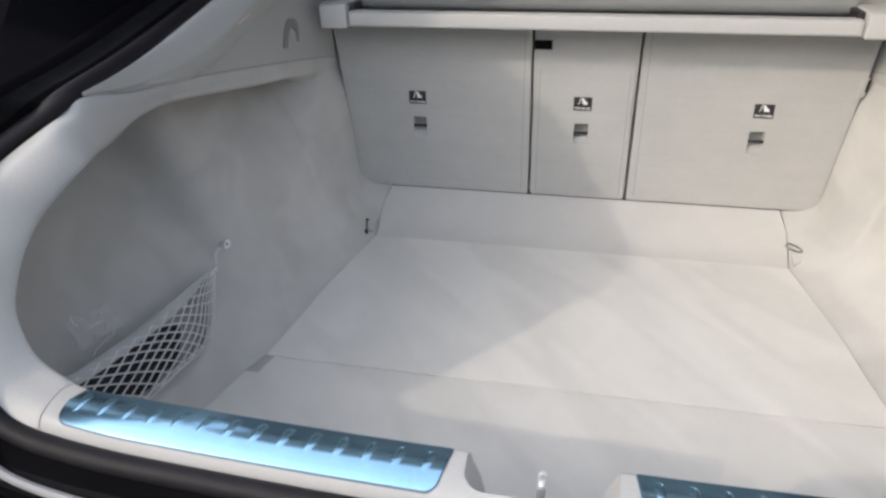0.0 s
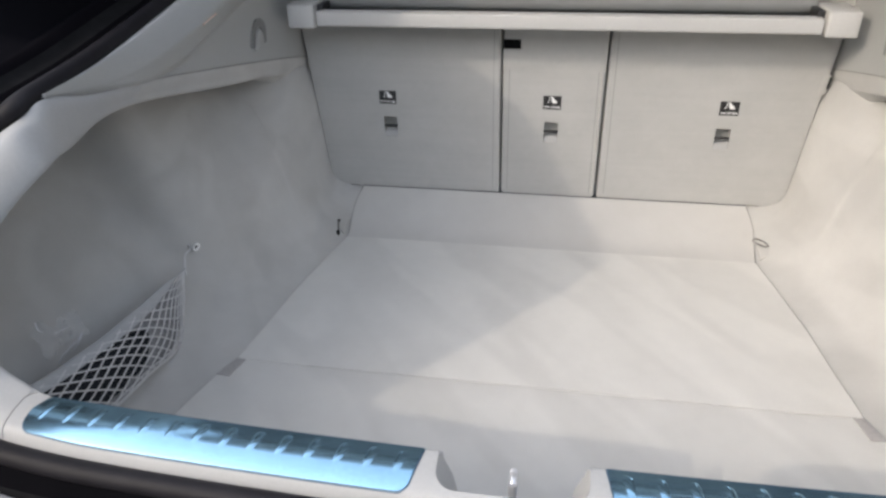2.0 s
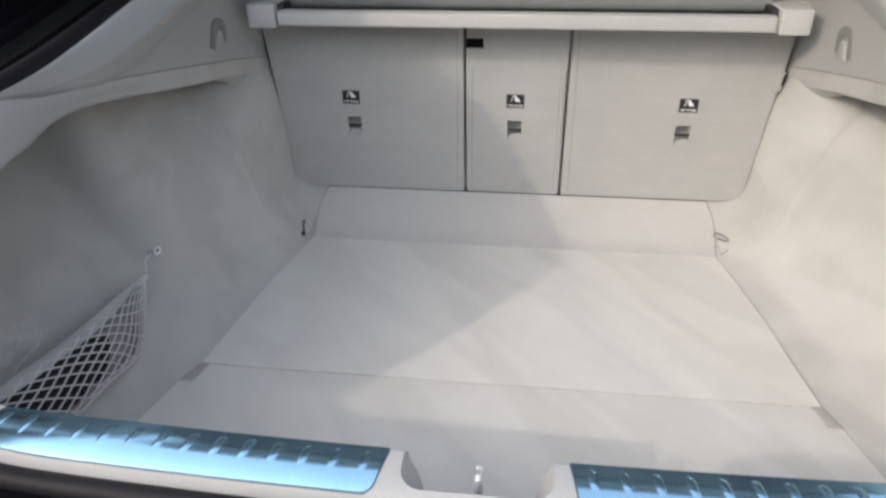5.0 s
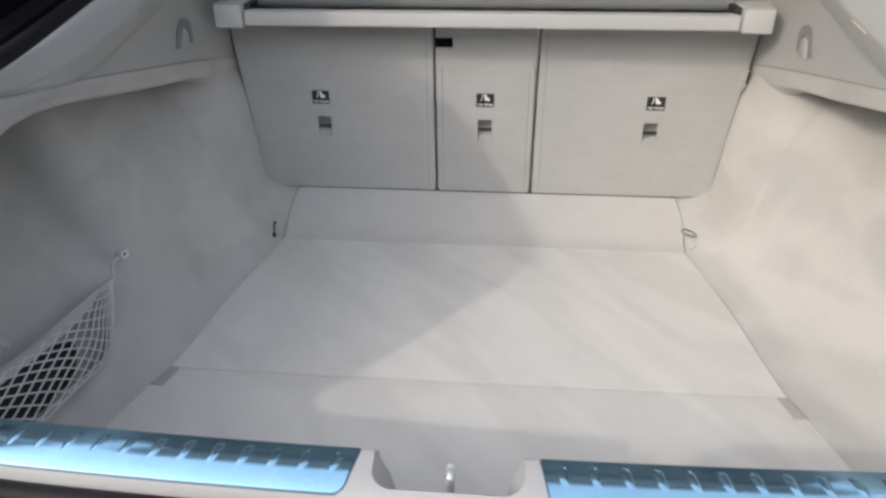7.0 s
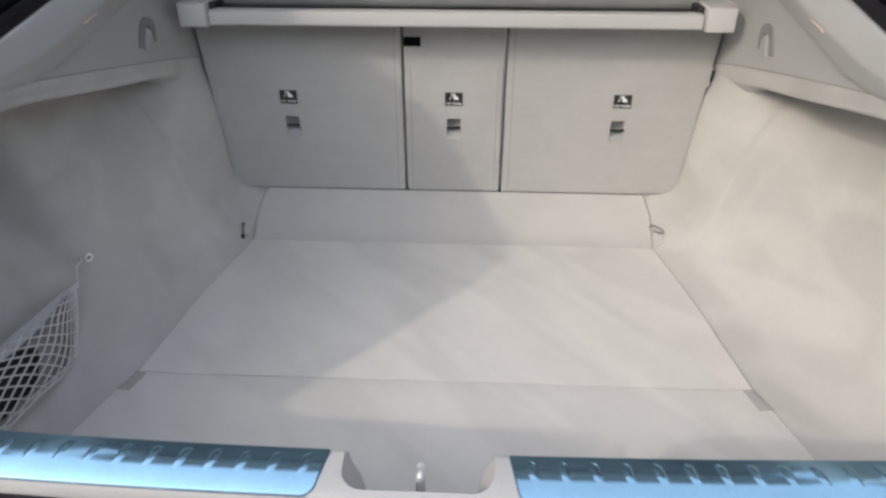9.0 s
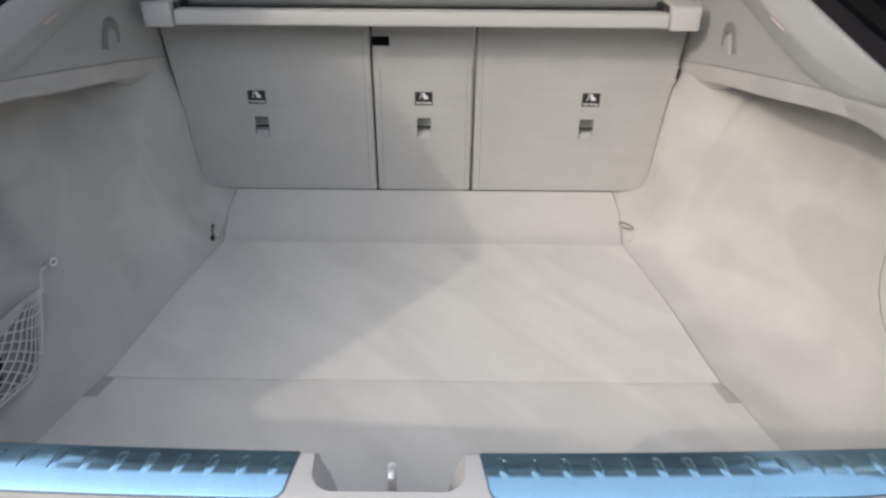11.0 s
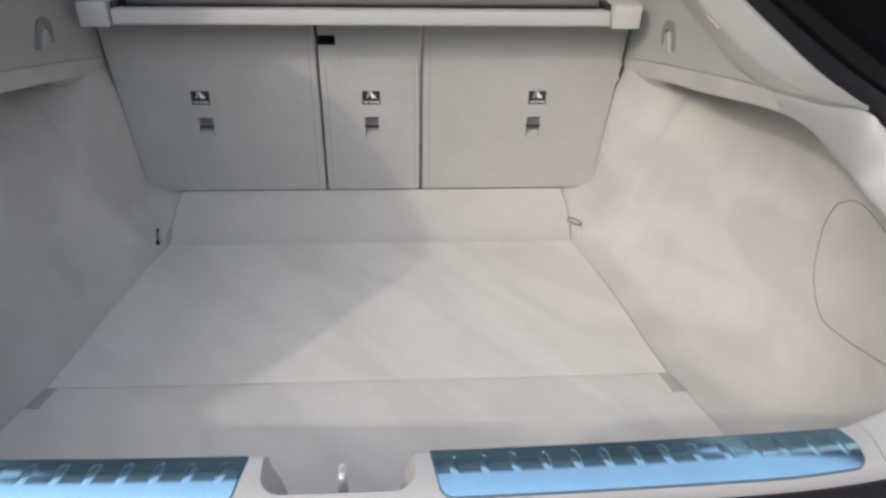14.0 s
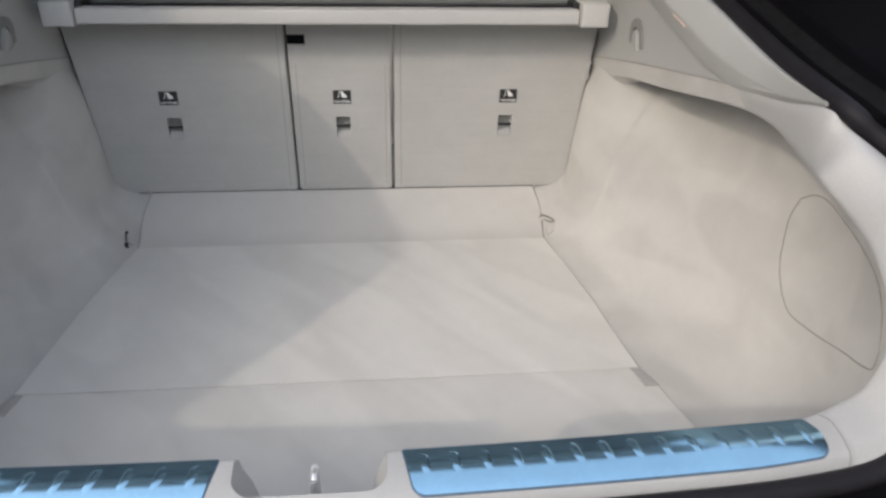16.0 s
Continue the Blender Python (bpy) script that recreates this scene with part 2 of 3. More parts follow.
floor_panel(-0.415, -0.0012, "rear_floor_panel")
floor_panel(0.0012, 0.487, "front_floor_panel")
rows = [[(x, y, z) for x in [-w + 2 * w * j / 16 for j in range(17)]] for y, z, w in [tuple(p) for p in spline(RAMP, 8)]]
part("floor_flap", grid_mesh(rows, thick=0.02, out=(0, 0, -1)), FLAPCARPET_DIM, floor, "carpet flap rising to the seats")
part("underfloor", box(-0.80, 0.80, -0.42, 0.75, -0.06, -0.03), DARK, floor)
for s in (-1, 1):
    joint = [(s * (edge_at(y) + 0.0008), y, -0.0008) for y in [-0.40 + 0.88 * k / 40 for k in range(41)]]
    part("edge_joint", tube(joint, 0.0005, 6), JOINT, floor, "fine joint along the floor's edge")
    part("flap_joint", tube([(s * (p.z + 0.0002), p.x, p.y + 0.0004) for p in spline(RAMP, 16)], 0.0009, 6), SEAMDARK, floor, "dark joint beside the flap")
    tab = [(0.520, -0.003), (0.537, -0.003), (0.5545, -0.050), (0.530, -0.052)]
    part("pull_tab", prism([(s * x, y, 0.0014) for x, y in tab], (0, 0, -0.006), 0.0008), TAB, floor, "grey fabric pull tab at the floor seam")

# ---- side walls ----
# outer and inner edge of the light frame that runs under the pillar trim and round the opening
FRAME = [
    ((0.589, 0.7, 0.379), (0.594, 0.7, 0.346)),
    ((0.6015, 0.54, 0.413), (0.6085, 0.54, 0.377)),
    ((0.607, 0.455, 0.43), (0.613, 0.44, 0.397)),
    ((0.609, 0.33, 0.454), (0.614, 0.27, 0.428)),
    ((0.61, 0.064, 0.501), (0.613, 0.02, 0.479)),
    ((0.602, -0.11, 0.529), (0.604, -0.1, 0.493)),
    ((0.595, -0.2135, 0.5535), (0.597, -0.18, 0.485)),
    ((0.6076, -0.2394, 0.5399), (0.587, -0.2277, 0.4865)),
    ((0.624, -0.2668, 0.526), (0.5798, -0.2625, 0.4843)),
    ((0.6636, -0.2963, 0.4957), (0.5985, -0.2915, 0.462)),
    ((0.6983, -0.3276, 0.4601), (0.6241, -0.3143, 0.4296)),
    ((0.7125, -0.3656, 0.4107), (0.6403, -0.3399, 0.3916)),
    ((0.716, -0.3941, 0.3543), (0.6543, -0.3593, 0.3369)),
    ((0.6836, -0.423, 0.2898), (0.6481, -0.3693, 0.2977)),
    ((0.639, -0.446, 0.246), (0.6255, -0.3795, 0.27)),
    ((0.574, -0.458, 0.228), (0.574, -0.396, 0.2578)),
]
# wall sections from the floor's edge upwards, from the seats to the opening
WALL = [
    [(0.474, 0.700, 0.062), (0.520, 0.700, 0.070), (0.552, 0.700, 0.096), (0.561, 0.700, 0.20), (0.573, 0.700, 0.30), (0.592, 0.700, 0.362)],
    [(0.477, 0.630, 0.043), (0.520, 0.630, 0.056), (0.553, 0.630, 0.088), (0.568, 0.630, 0.20), (0.579, 0.630, 0.30), (0.598, 0.628, 0.374)],
    [(0.480, 0.590, 0.027), (0.520, 0.590, 0.045), (0.554, 0.590, 0.082), (0.577, 0.588, 0.20), (0.589, 0.586, 0.30), (0.607, 0.585, 0.376)],
    [(0.478, 0.545, 0.009), (0.520, 0.545, 0.036), (0.556, 0.545, 0.080), (0.588, 0.543, 0.20), (0.607, 0.545, 0.30), (0.634, 0.545, 0.392)],
    [(0.4712, 0.487, -0.005), (0.520, 0.487, 0.030), (0.566, 0.483, 0.080), (0.600, 0.488, 0.20), (0.635, 0.505, 0.30), (0.690, 0.508, 0.398)],
    [(0.4765, 0.459, -0.005), (0.528, 0.460, 0.029), (0.5705, 0.462, 0.080), (0.605, 0.463, 0.20), (0.650, 0.480, 0.305), (0.716, 0.485, 0.402)],
    [(0.4798, 0.441, -0.005), (0.534, 0.443, 0.028), (0.576, 0.446, 0.080), (0.6105, 0.449, 0.20), (0.657, 0.455, 0.31), (0.728, 0.455, 0.408)],
    [(0.4855, 0.410, -0.005), (0.541, 0.410, 0.027), (0.588, 0.405, 0.080), (0.621, 0.402, 0.20), (0.692, 0.400, 0.31), (0.748, 0.398, 0.416)],
    [(0.495, 0.360, -0.005), (0.555, 0.360, 0.025), (0.606, 0.355, 0.080), (0.645, 0.350, 0.20), (0.724, 0.340, 0.33), (0.760, 0.340, 0.428)],
    [(0.515, 0.230, -0.005), (0.585, 0.215, 0.020), (0.650, 0.200, 0.080), (0.690, 0.190, 0.20), (0.748, 0.180, 0.35), (0.770, 0.170, 0.456)],
    [(0.521, 0.165, -0.005), (0.595, 0.158, 0.019), (0.663, 0.150, 0.080), (0.699, 0.145, 0.20), (0.750, 0.140, 0.35), (0.770, 0.130, 0.464)],
    [(0.527, 0.100, -0.005), (0.605, 0.100, 0.018), (0.676, 0.100, 0.080), (0.708, 0.100, 0.20), (0.752, 0.100, 0.35), (0.768, 0.09, 0.472)],
    [(0.539, 0.000, -0.005), (0.620, 0.000, 0.016), (0.695, 0.000, 0.080), (0.733, 0.000, 0.20), (0.758, 0.000, 0.35), (0.750, -0.01, 0.486)],
    [(0.565, -0.100, -0.005), (0.640, -0.100, 0.014), (0.705, -0.100, 0.075), (0.738, -0.110, 0.20), (0.750, -0.110, 0.35), (0.722, -0.10, 0.486)],
    [(0.585, -0.200, -0.005), (0.645, -0.200, 0.014), (0.695, -0.200, 0.075), (0.722, -0.210, 0.20), (0.728, -0.210, 0.35), (0.69, -0.20, 0.470)],
    [(0.595, -0.300, -0.005), (0.640, -0.300, 0.014), (0.675, -0.300, 0.075), (0.694, -0.300, 0.20), (0.704, -0.290, 0.34), (0.68, -0.27, 0.43)],
    [(0.602, -0.420, -0.005), (0.630, -0.410, 0.014), (0.650, -0.400, 0.075), (0.668, -0.390, 0.20), (0.685, -0.355, 0.31), (0.69, -0.31, 0.40)],
]
WALL_ROWS = {}
walls = {}
for s, side in ((-1, "left"), (1, "right")):
    wall = thing("wall_" + side, "light grey carpeted boot side wall with a deep recess", "wall", kind="structure")
    walls[s] = wall
    # the pocket behind the wheel arch is deeper where the net hangs
    deep = (0, 0, 0, 0, 0, 0, 0, 0, 0, 0.12, 1.05, 1.4, 1.4, 1.4, 1.3, 0.8, 0.1) if s < 0 else (0,) * 17
    section = [[(p[0] + k * (0.0, 0.008, 0.030, 0.085, 0.11, 0.08)[n], *p[1:]) for n, p in enumerate(r)] for k, r in zip(deep, WALL)]
    WALL_ROWS[s] = loft([flip(r, s) for r in section], 88, 30)
    part("side_carpet", grid_mesh(WALL_ROWS[s], thick=0.012, out=(s, 0, -0.2)), SHADED_CARPET, wall)
    sections = []
    for k, (o, i) in enumerate(FRAME):
        o, i = Vector(o), Vector(i)
        bulge = (0.002, 0.002, 0.002, 0.002, 0.003, 0.006, 0.012, 0.015, 0.018, 0.020, 0.020, 0.018, 0.012, 0.010, 0.0055, 0.0055)[k]
        n = Vector((-1, 0, 0.35)).lerp(Vector((-0.15, -0.75, 0.62)), ease(k, 3.5, 9)) * bulge
        # the ledge behind the strip, shallow towards the seats
        ledge = (0.002, 0.020, 0.085, 0.20, 0.24, 0.22)[k] if k < 6 else 0.06
        back = i + (Vector((ledge, 0.0, -0.02 if k < 2 else 0.008)) if k < 6 else Vector((0.12, 0.05, 0.0)) if k < 11 else Vector((0.06, 0.04, -0.02)) if k < 13 else Vector((0.004, 0.012, -0.08)))
        tuck = o + (Vector((0.012, 0.0, 0.001)) if k < 6 else Vector((0.0, 0.012, -0.012)))
        edge = o + (tuck - o) * 0.12
        n1, n2 = n, n * 0.8
        if k > 12:
            # runs out into the sill's own section
            u = (0.15, 0.6, 1.0)[k - 13]
            n1, n2 = n.lerp(Vector((0, 0, 0.0132)), u), n.lerp(Vector((0, 0, 0.0070)), u)
        sections.append(flip([tuck, edge, o.lerp(i, 0.02) + n * 0.3, o.lerp(i, 0.3) + n1, o.lerp(i, 0.7) + n2, i, i.lerp(back, 0.12), i.lerp(back, 0.5), back], s))
    rows = loft(sections, 120, 32)
    part("upper_strip", grid_mesh(rows[:35], thick=0.003, out=(s * 0.7, 0.6, -0.3)), SHADED_CARPET, wall)
    part("frame_trim", grid_mesh(rows[34:], thick=0.003, out=(s * 0.7, 0.6, -0.3)), TRIM, wall, "smooth off-white moulded frame")


def wall_point(s, y, z, off=0.0):
    """The place on a side wall at that y and z, moved inwards by off."""
    best = min((p for r in WALL_ROWS[s] for p in r), key=lambda p: (p.y - y) ** 2 + (p.z - z) ** 2)
    near = sorted((p for r in WALL_ROWS[s] for p in r if (p - best).length < 0.06), key=lambda p: (p.y - y) ** 2 + (p.z - z) ** 2)[:6]
    w = [1 / ((p.y - y) ** 2 + (p.z - z) ** 2 + 1e-6) for p in near]
    return Vector((sum(a * p.x for a, p in zip(w, near)) / sum(w) - s * off, y, z))


# ---- pillar trims ----
SEAM = [(0.589, 0.700, 0.381), (0.6015, 0.540, 0.414), (0.608, 0.363, 0.448), (0.610, 0.064, 0.503), (0.602, -0.110, 0.531), (0.594, -0.213, 0.556)]
CREASE = [(0.586, 0.700, 0.624), (0.597, 0.540, 0.590), (0.602, 0.363, 0.5555), (0.6055, 0.085, 0.5090), (0.602, -0.090, 0.5300), (0.594, -0.2125, 0.5565)]
LIP = [(0.640, 0.70, 0.70), (0.636, 0.54, 0.665), (0.630, 0.36, 0.627), (0.6125, 0.073, 0.584), (0.601, -0.095, 0.5645), (0.593, -0.212, 0.561)]
trims = {}
for s in (-1, 1):
    trim = thing("pillar_trim", "smooth light grey plastic pillar trim above the boot wall", "car trim", "pillar trims")
    trims[s] = trim
    sections = []
    for a, m, b, turn in zip(SEAM, CREASE, LIP, (1, 1, 0.95, 0.6, 0.1, 0)):
        a, m, b = Vector(a), Vector(m), Vector(b)
        size = min(1, (b - m).length / 0.03)
        flat = min(1, (m - a).length / 0.02)
        # a flat panel up to the crease, then a rounded rail that stands proud of it
        pts = [a + Vector((0.012, 0, 0.001)), a + Vector((0.0015, 0, 0.0003)), a.lerp(m, 0.04), a.lerp(m, 0.5) + Vector((0.003, 0, 0)) * flat, m + Vector((0.002, 0, -0.004)) * flat, m + Vector((-0.003, 0, 0.003)) * size]
        e = b - m
        p = turn * (e.z - 0.595 * e.x) / 1.138
        ridge = m + max(0.0, p) * Vector((-0.4, 0, 0.9)) + Vector((0, e.y * 0.5, 0))
        pts += [m.lerp(ridge, 0.45) + Vector((-0.001, 0, 0)) * size, m.lerp(ridge, 0.88) + Vector((0.001, 0, 0)) * size, ridge.lerp(b, 0.12), ridge.lerp(b, 0.5) + Vector((-0.001, 0, 0.004)) * size, b, b + Vector((0.015, 0.0, -0.01)) * max(size, 0.1)]
        if size < 0.4:
            pts = [q.lerp(a.lerp(b, n / 10), 0.6) for n, q in enumerate(pts)]
        sections.append(flip(pts, s))
    part("trim_panel", grid_mesh(loft(sections, 50, 50), thick=0.004, out=(s, 0, -0.3)), PILLAR, trim)
    face = 0.6065
    outer = [(0.476, 0.466), (0.480, 0.495), (0.470, 0.511), (0.452, 0.518), (0.432, 0.516), (0.420, 0.505), (0.410, 0.488), (0.402, 0.468)]
    inner = [(0.416, 0.466), (0.424, 0.484), (0.432, 0.497), (0.445, 0.502), (0.457, 0.496), (0.463, 0.484), (0.462, 0.465)]
    outline = [(s * (face - 0.0035), p.y, p.z) for p in spline([(0, *q) for q in outer], 21) + spline([(0, *q) for q in inner], 18)]
    # groove is not cut in; a darker colour carries its shade
    part("hook_groove", prism(outline, (s * 0.012, 0, 0)), HOOKSHADE, trim, "arched hook groove with its shade painted in", smooth=False)
    tongue = [(0.457, 0.461), (0.457, 0.484), (0.450, 0.495), (0.441, 0.496), (0.432, 0.489), (0.420, 0.461)]
    part("hook_tongue", prism([(s * (face - 0.0065), p.y, p.z) for p in spline([(0, *q) for q in tongue], 20)], (s * 0.016, 0, 0), 0.002, 2), PILLAR, trim)
    part("trim_seam", tube([Vector((s * (p[0] - 0.001), p[1], p[2] - 0.0008)) for p in spline(SEAM, 40)], 0.0009, 6), SEAMDARK, trim, "dark seam under the trim")
    part("marker_lens", tube([(s * 0.5893, 0.194, 0.5580), (s * 0.5895, 0.212, 0.5610), (s * 0.5893, 0.230, 0.5640), (s * 0.5889, 0.246, 0.5660)], 0.0013, 6), AMBER, trim, "thin amber marker lens")

# ---- rear seats ----
SEAT_Y = 0.657


def seat_face(z):
    return SEAT_Y - 0.024 * (z - 0.06)


def cut(ob, cutters):
    """Cuts the given solids out of ob's mesh for good."""
    tool = part("tool", cutters, DARK)
    mod = ob.modifiers.new("cut", "BOOLEAN")
    mod.operation, mod.solver, mod.object = "DIFFERENCE", "EXACT", tool
    made = bpy.data.meshes.new_from_object(ob.evaluated_get(bpy.context.evaluated_depsgraph_get()))
    ob.modifiers.clear()
    ob.data = made
    bpy.data.objects.remove(tool)
    for p in ob.data.polygons:
        p.use_smooth = len(p.vertices) <= 4 and p.area < 0.004


def seat_back(x0t, x0b, x1t, x1b, r0, r1, anchor, label):
    seat = thing("rear_seat_backrest", label, "car seat", "rear seat backrests")
    top, bot = 0.56, 0.0590
    pts = rounded([(x0b, seat_face(bot), bot), (x1b, seat_face(bot), bot), (x1t, seat_face(top), top), (x0t, seat_face(top), top)], [r0, r1, 0.012, 0.012])
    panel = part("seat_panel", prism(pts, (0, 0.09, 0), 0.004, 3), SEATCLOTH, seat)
    f = seat_face(0.227)
    w, z0, z1 = 0.0165, 0.198, 0.2495
    holes = box(anchor - w, anchor + w, f - 0.02, f + 0.022, z0, z1)
    if abs(anchor) < 0.01:
        box(-0.122, -0.076, f - 0.03, f + 0.018, 0.4175, 0.441, bm=holes)
    cut(panel, holes)
    # tether anchor: sloped cup and steel bar
    ramp = prism([(anchor - w, f - 0.001, z0 + 0.001), (anchor - w, f + 0.021, z0 + 0.001), (anchor - w, f + 0.021, z0 + 0.024)], (2 * w, 0, 0))
    part("anchor_cup", ramp, TRIM, seat, "light plastic tether anchor cup", smooth=False)
    part("anchor_back", box(anchor - w, anchor + w, f + 0.0185, f + 0.0215, z0, z1), CUPBACK, seat, "grey plastic cup back")
    part("anchor_bar", box(anchor - w - 0.001, anchor + w + 0.001, f + 0.0005, f + 0.0070, 0.2225, 0.2285, 0.002, 2), BLACK, seat, "black tether anchor bar")
    # warning sticker
    g = seat_face(0.297) - 0.0008
    st = part("tether_sticker", box(anchor_x(anchor) - 0.0207, anchor_x(anchor) + 0.0207, g, g + 0.0006, 0.2815, 0.3135), BLACK, seat, "black sticker with a white child seat drawing")
    ax, py = anchor_x(anchor), g - 0.0005
    seat_icon = [(-0.0025, 0.0085), (0.0015, 0.0095), (0.0050, 0.0035), (0.0095, 0.0005), (0.0115, -0.0055), (0.0005, -0.0055), (-0.0015, 0.0)]
    part("seat_drawing", prism([(ax + x, py, 0.302 + z) for x, z in seat_icon], (0, 0.0004, 0)), WHITE, st, smooth=False)
    strap = [(-0.0025, 0.0098), (-0.0060, 0.0075), (-0.0070, -0.001), (-0.0105, -0.0055)]
    part("strap_drawing", tube(spline([(ax + x, py, 0.302 + z) for x, z in strap], 8), 0.0009, 5), WHITE, st)
    font = bpy.data.curves.new("words", "FONT")
    font.body, font.size, font.align_x = "TOP TETHER", 0.0064, "CENTER"
    font.extrude, font.offset = 0.0001, 0.00022
    words = new("words", font)
    me = bpy.data.meshes.new_from_object(words)
    bpy.data.objects.remove(words)
    me.materials.append(WHITE)
    word = new("sticker_words", me)
    word.matrix_basis = Matrix.Translation((ax, py, 0.2848)) @ pose(0, 0, 0, 90)
    word.parent = st
    return seat


def anchor_x(a):
    return a + (0.0 if abs(a) < 0.01 else 0.004 if a > 0 else -0.004)


seat_l = seat_back(-0.600, -0.552, -0.1215, -0.1195, 0.03, 0.004, -0.388, "light grey carpeted outer rear seat backrest with a tether anchor")
seat_m = seat_back(-0.1165, -0.1145, 0.1165, 0.1145, 0.010, 0.010, 0.0, "narrow light grey carpeted centre backrest with a release slot")
seat_r = seat_back(0.1215, 0.1195, 0.600, 0.552, 0.004, 0.03, 0.388, "light grey carpeted outer rear seat backrest with a belt slot")


# cloth filler added behind each outer edge so the wall gap isn't black
for seat, s in ((seat_l, -1), (seat_r, 1)):
    x0, x1 = sorted((s * 0.54, s * 0.64))
    part("gap_filler", box(x0, x1, 0.674, 0.73, 0.05, 0.58, 0.01, 3), SEATCLOTH, seat)


def seam(seat, x, z0, z1, name="stitched_seam"):
    part(name, tube([(x, seat_face(z) + 0.0004, z) for z in (z0, (z0 + z1) / 2, z1)], 0.0009, 6), SEAMDARK, seat, "darker stitched seam")


seam(seat_l, -0.1365, 0.07, 0.55)
seam(seat_r, 0.1365, 0.07, 0.55)
seam(seat_m, 0.1005, 0.07, 0.372)
seam(seat_m, -0.1005, 0.07, 0.374)
part("edge_piping", tube([(0.109, seat_face(z) - 0.0005, z) for z in (0.072, 0.2, 0.372)], 0.004, 8), SEATCLOTH, seat_m)
# release plate with its slot
f = seat_face(0.42) - 0.0015
plate = [(-0.115, f, 0.376), (-0.066, f, 0.376), (-0.066, f, 0.447), (-0.115, f, 0.447), (-0.115, f, 0.4415), (-0.0755, f, 0.4415), (-0.0755, f, 0.415), (-0.085, f, 0.415), (-0.085, f, 0.419), (-0.115, f, 0.419)]
part("release_plate", prism(plate, (0, 0.0012, 0)), SEATCLOTH, seat_m, "flat cover plate", smooth=False)
part("release_slot", box(-0.1165, -0.0765, f + 0.012, f + 0.014, 0.417, 0.441), DARK, seat_m, "dark backrest release slot")
f = seat_face(0.36)
part("belt_guide", prism(rounded([(0.566, f - 0.0008, 0.332), (0.583, f - 0.0008, 0.336), (0.588, f - 0.0008, 0.378), (0.570, f - 0.0008, 0.378)], [0.008, 0.003, 0.003, 0.006]), (0, 0.004, 0), 0.001), SEATCLOTH, seat_r)
part("belt_slot", prism([(0.5805, f - 0.003, 0.349), (0.5835, f - 0.003, 0.349), (0.5860, f - 0.003, 0.374), (0.5830, f - 0.003, 0.374)], (0, 0.002, 0)), DARK, seat_r, "dark belt slot")

# ---- cargo cover ----
cover = thing("cargo_cover", "light grey retracted cargo cover cassette with a rigid pull bar", "cargo cover")
part("pull_bar", box(-0.511, 0.511, 0.537, 0.572, 0.4853, 0.5158, 0.005, 4), COVERBAR, cover)
part("cassette", tube([(-0.512, 0.648, 0.5420), (0, 0.648, 0.5420), (0.512, 0.648, 0.5420)], 0.0400, 24), COVERCLOTH, cover, "grey rolled cover cloth")
part("cover_cloth", grid_mesh([[(x, y, z) for x in (-0.508, 0.0, 0.508)] for y, z in ((0.570, 0.494), (0.600, 0.4915), (0.632, 0.500), (0.648, 0.512))], thick=0.002, out=(0, 0, -1)), COVERCLOTH, cover, "grey cover cloth drawn in behind the bar")
# dark strip stands in for the shade between cassette and bar
part("cassette_shadow_gap", box(-0.524, 0.524, 0.618, 0.64, 0.498, 0.5035), DARK, cover, "dark strip painted as the shade under the cassette")
for s in (-1, 1):
    x0, x1 = sorted((s * 0.514, s * 0.573))
    part("end_cap", box(x0, x1, 0.531, 0.63, 0.4815, 0.5305, 0.004, 3), COVERBAR, cover)
    x0, x1 = sorted((s * 0.555, s * 0.602))
    part("cassette_mount", box(x0, x1, 0.622, 0.69, 0.470, 0.520, 0.004, 3), COVERBAR, cover)
    x0, x1 = sorted((s * 0.500, s * 0.5145))
    part("bar_joint", box(x0, x1, 0.556, 0.61, 0.4830, 0.5275, 0.003, 2), BLACK, cover, "black joint between bar and end cap")

# ---- sill ----
sill = thing("sill_trim", "off-white moulded loading sill trim with a lock notch", "car trim")


def crest_y(x):
    return -0.419 + 0.05 * x * x + 6 * max(0.0, abs(x) - 0.54) ** 2


def outer_y(x):
    return -0.481 + 0.05 * x * x + 0.007 * ease(abs(x), 0.45, 0.60)


def top_z(d, x=0.0):
    """Height of the sill's top, d behind its crest."""
    f = d / (crest_y(x) - outer_y(x))
    shape = 0.256 - 0.012 * max(0.0, f) ** 3.3 - 0.015 * max(0.0, (f - 0.86) / 0.14) ** 2
    return shape + 2 * max(0.0, abs(x) - 0.555) ** 2 * max(0.0, 1 - f)


def inner_y(x):
    a = abs(x)
    if a >= 0.0780:
        return crest_y(x)
    if a <= 0.0560:
        return -0.4655
    return -0.4655 + 0.021 * (1 - math.sqrt(max(0.0, 1 - ((a - 0.056) / 0.0215) ** 2)))


xs = [0.0, 0.02, 0.04, 0.056] + [0.056 + 0.0215 * math.sin(k / 8 * math.pi / 2) for k in range(1, 9)] + [0.0785, 0.085] + [0.10 + 0.48 * k / 20 for k in range(21)]
xs = [-x for x in xs[:0:-1]] + xs
rows = []
for x in xs:
    a, e = inner_y(x), outer_y(x)
    ys = [a + 0.0025, a + 0.0012] + [a + (e - a) * k / 14 for k in range(15)]
    rows.append([(x, y, top_z(crest_y(x) - min(y, a), x) - (0.003 if k == 0 else 0.001 if k == 1 else 0)) for k, y in enumerate(ys)])
part("sill_cover", grid_mesh(rows, thick=0.004, out=(0, 0, -1)), TRIM, sill)
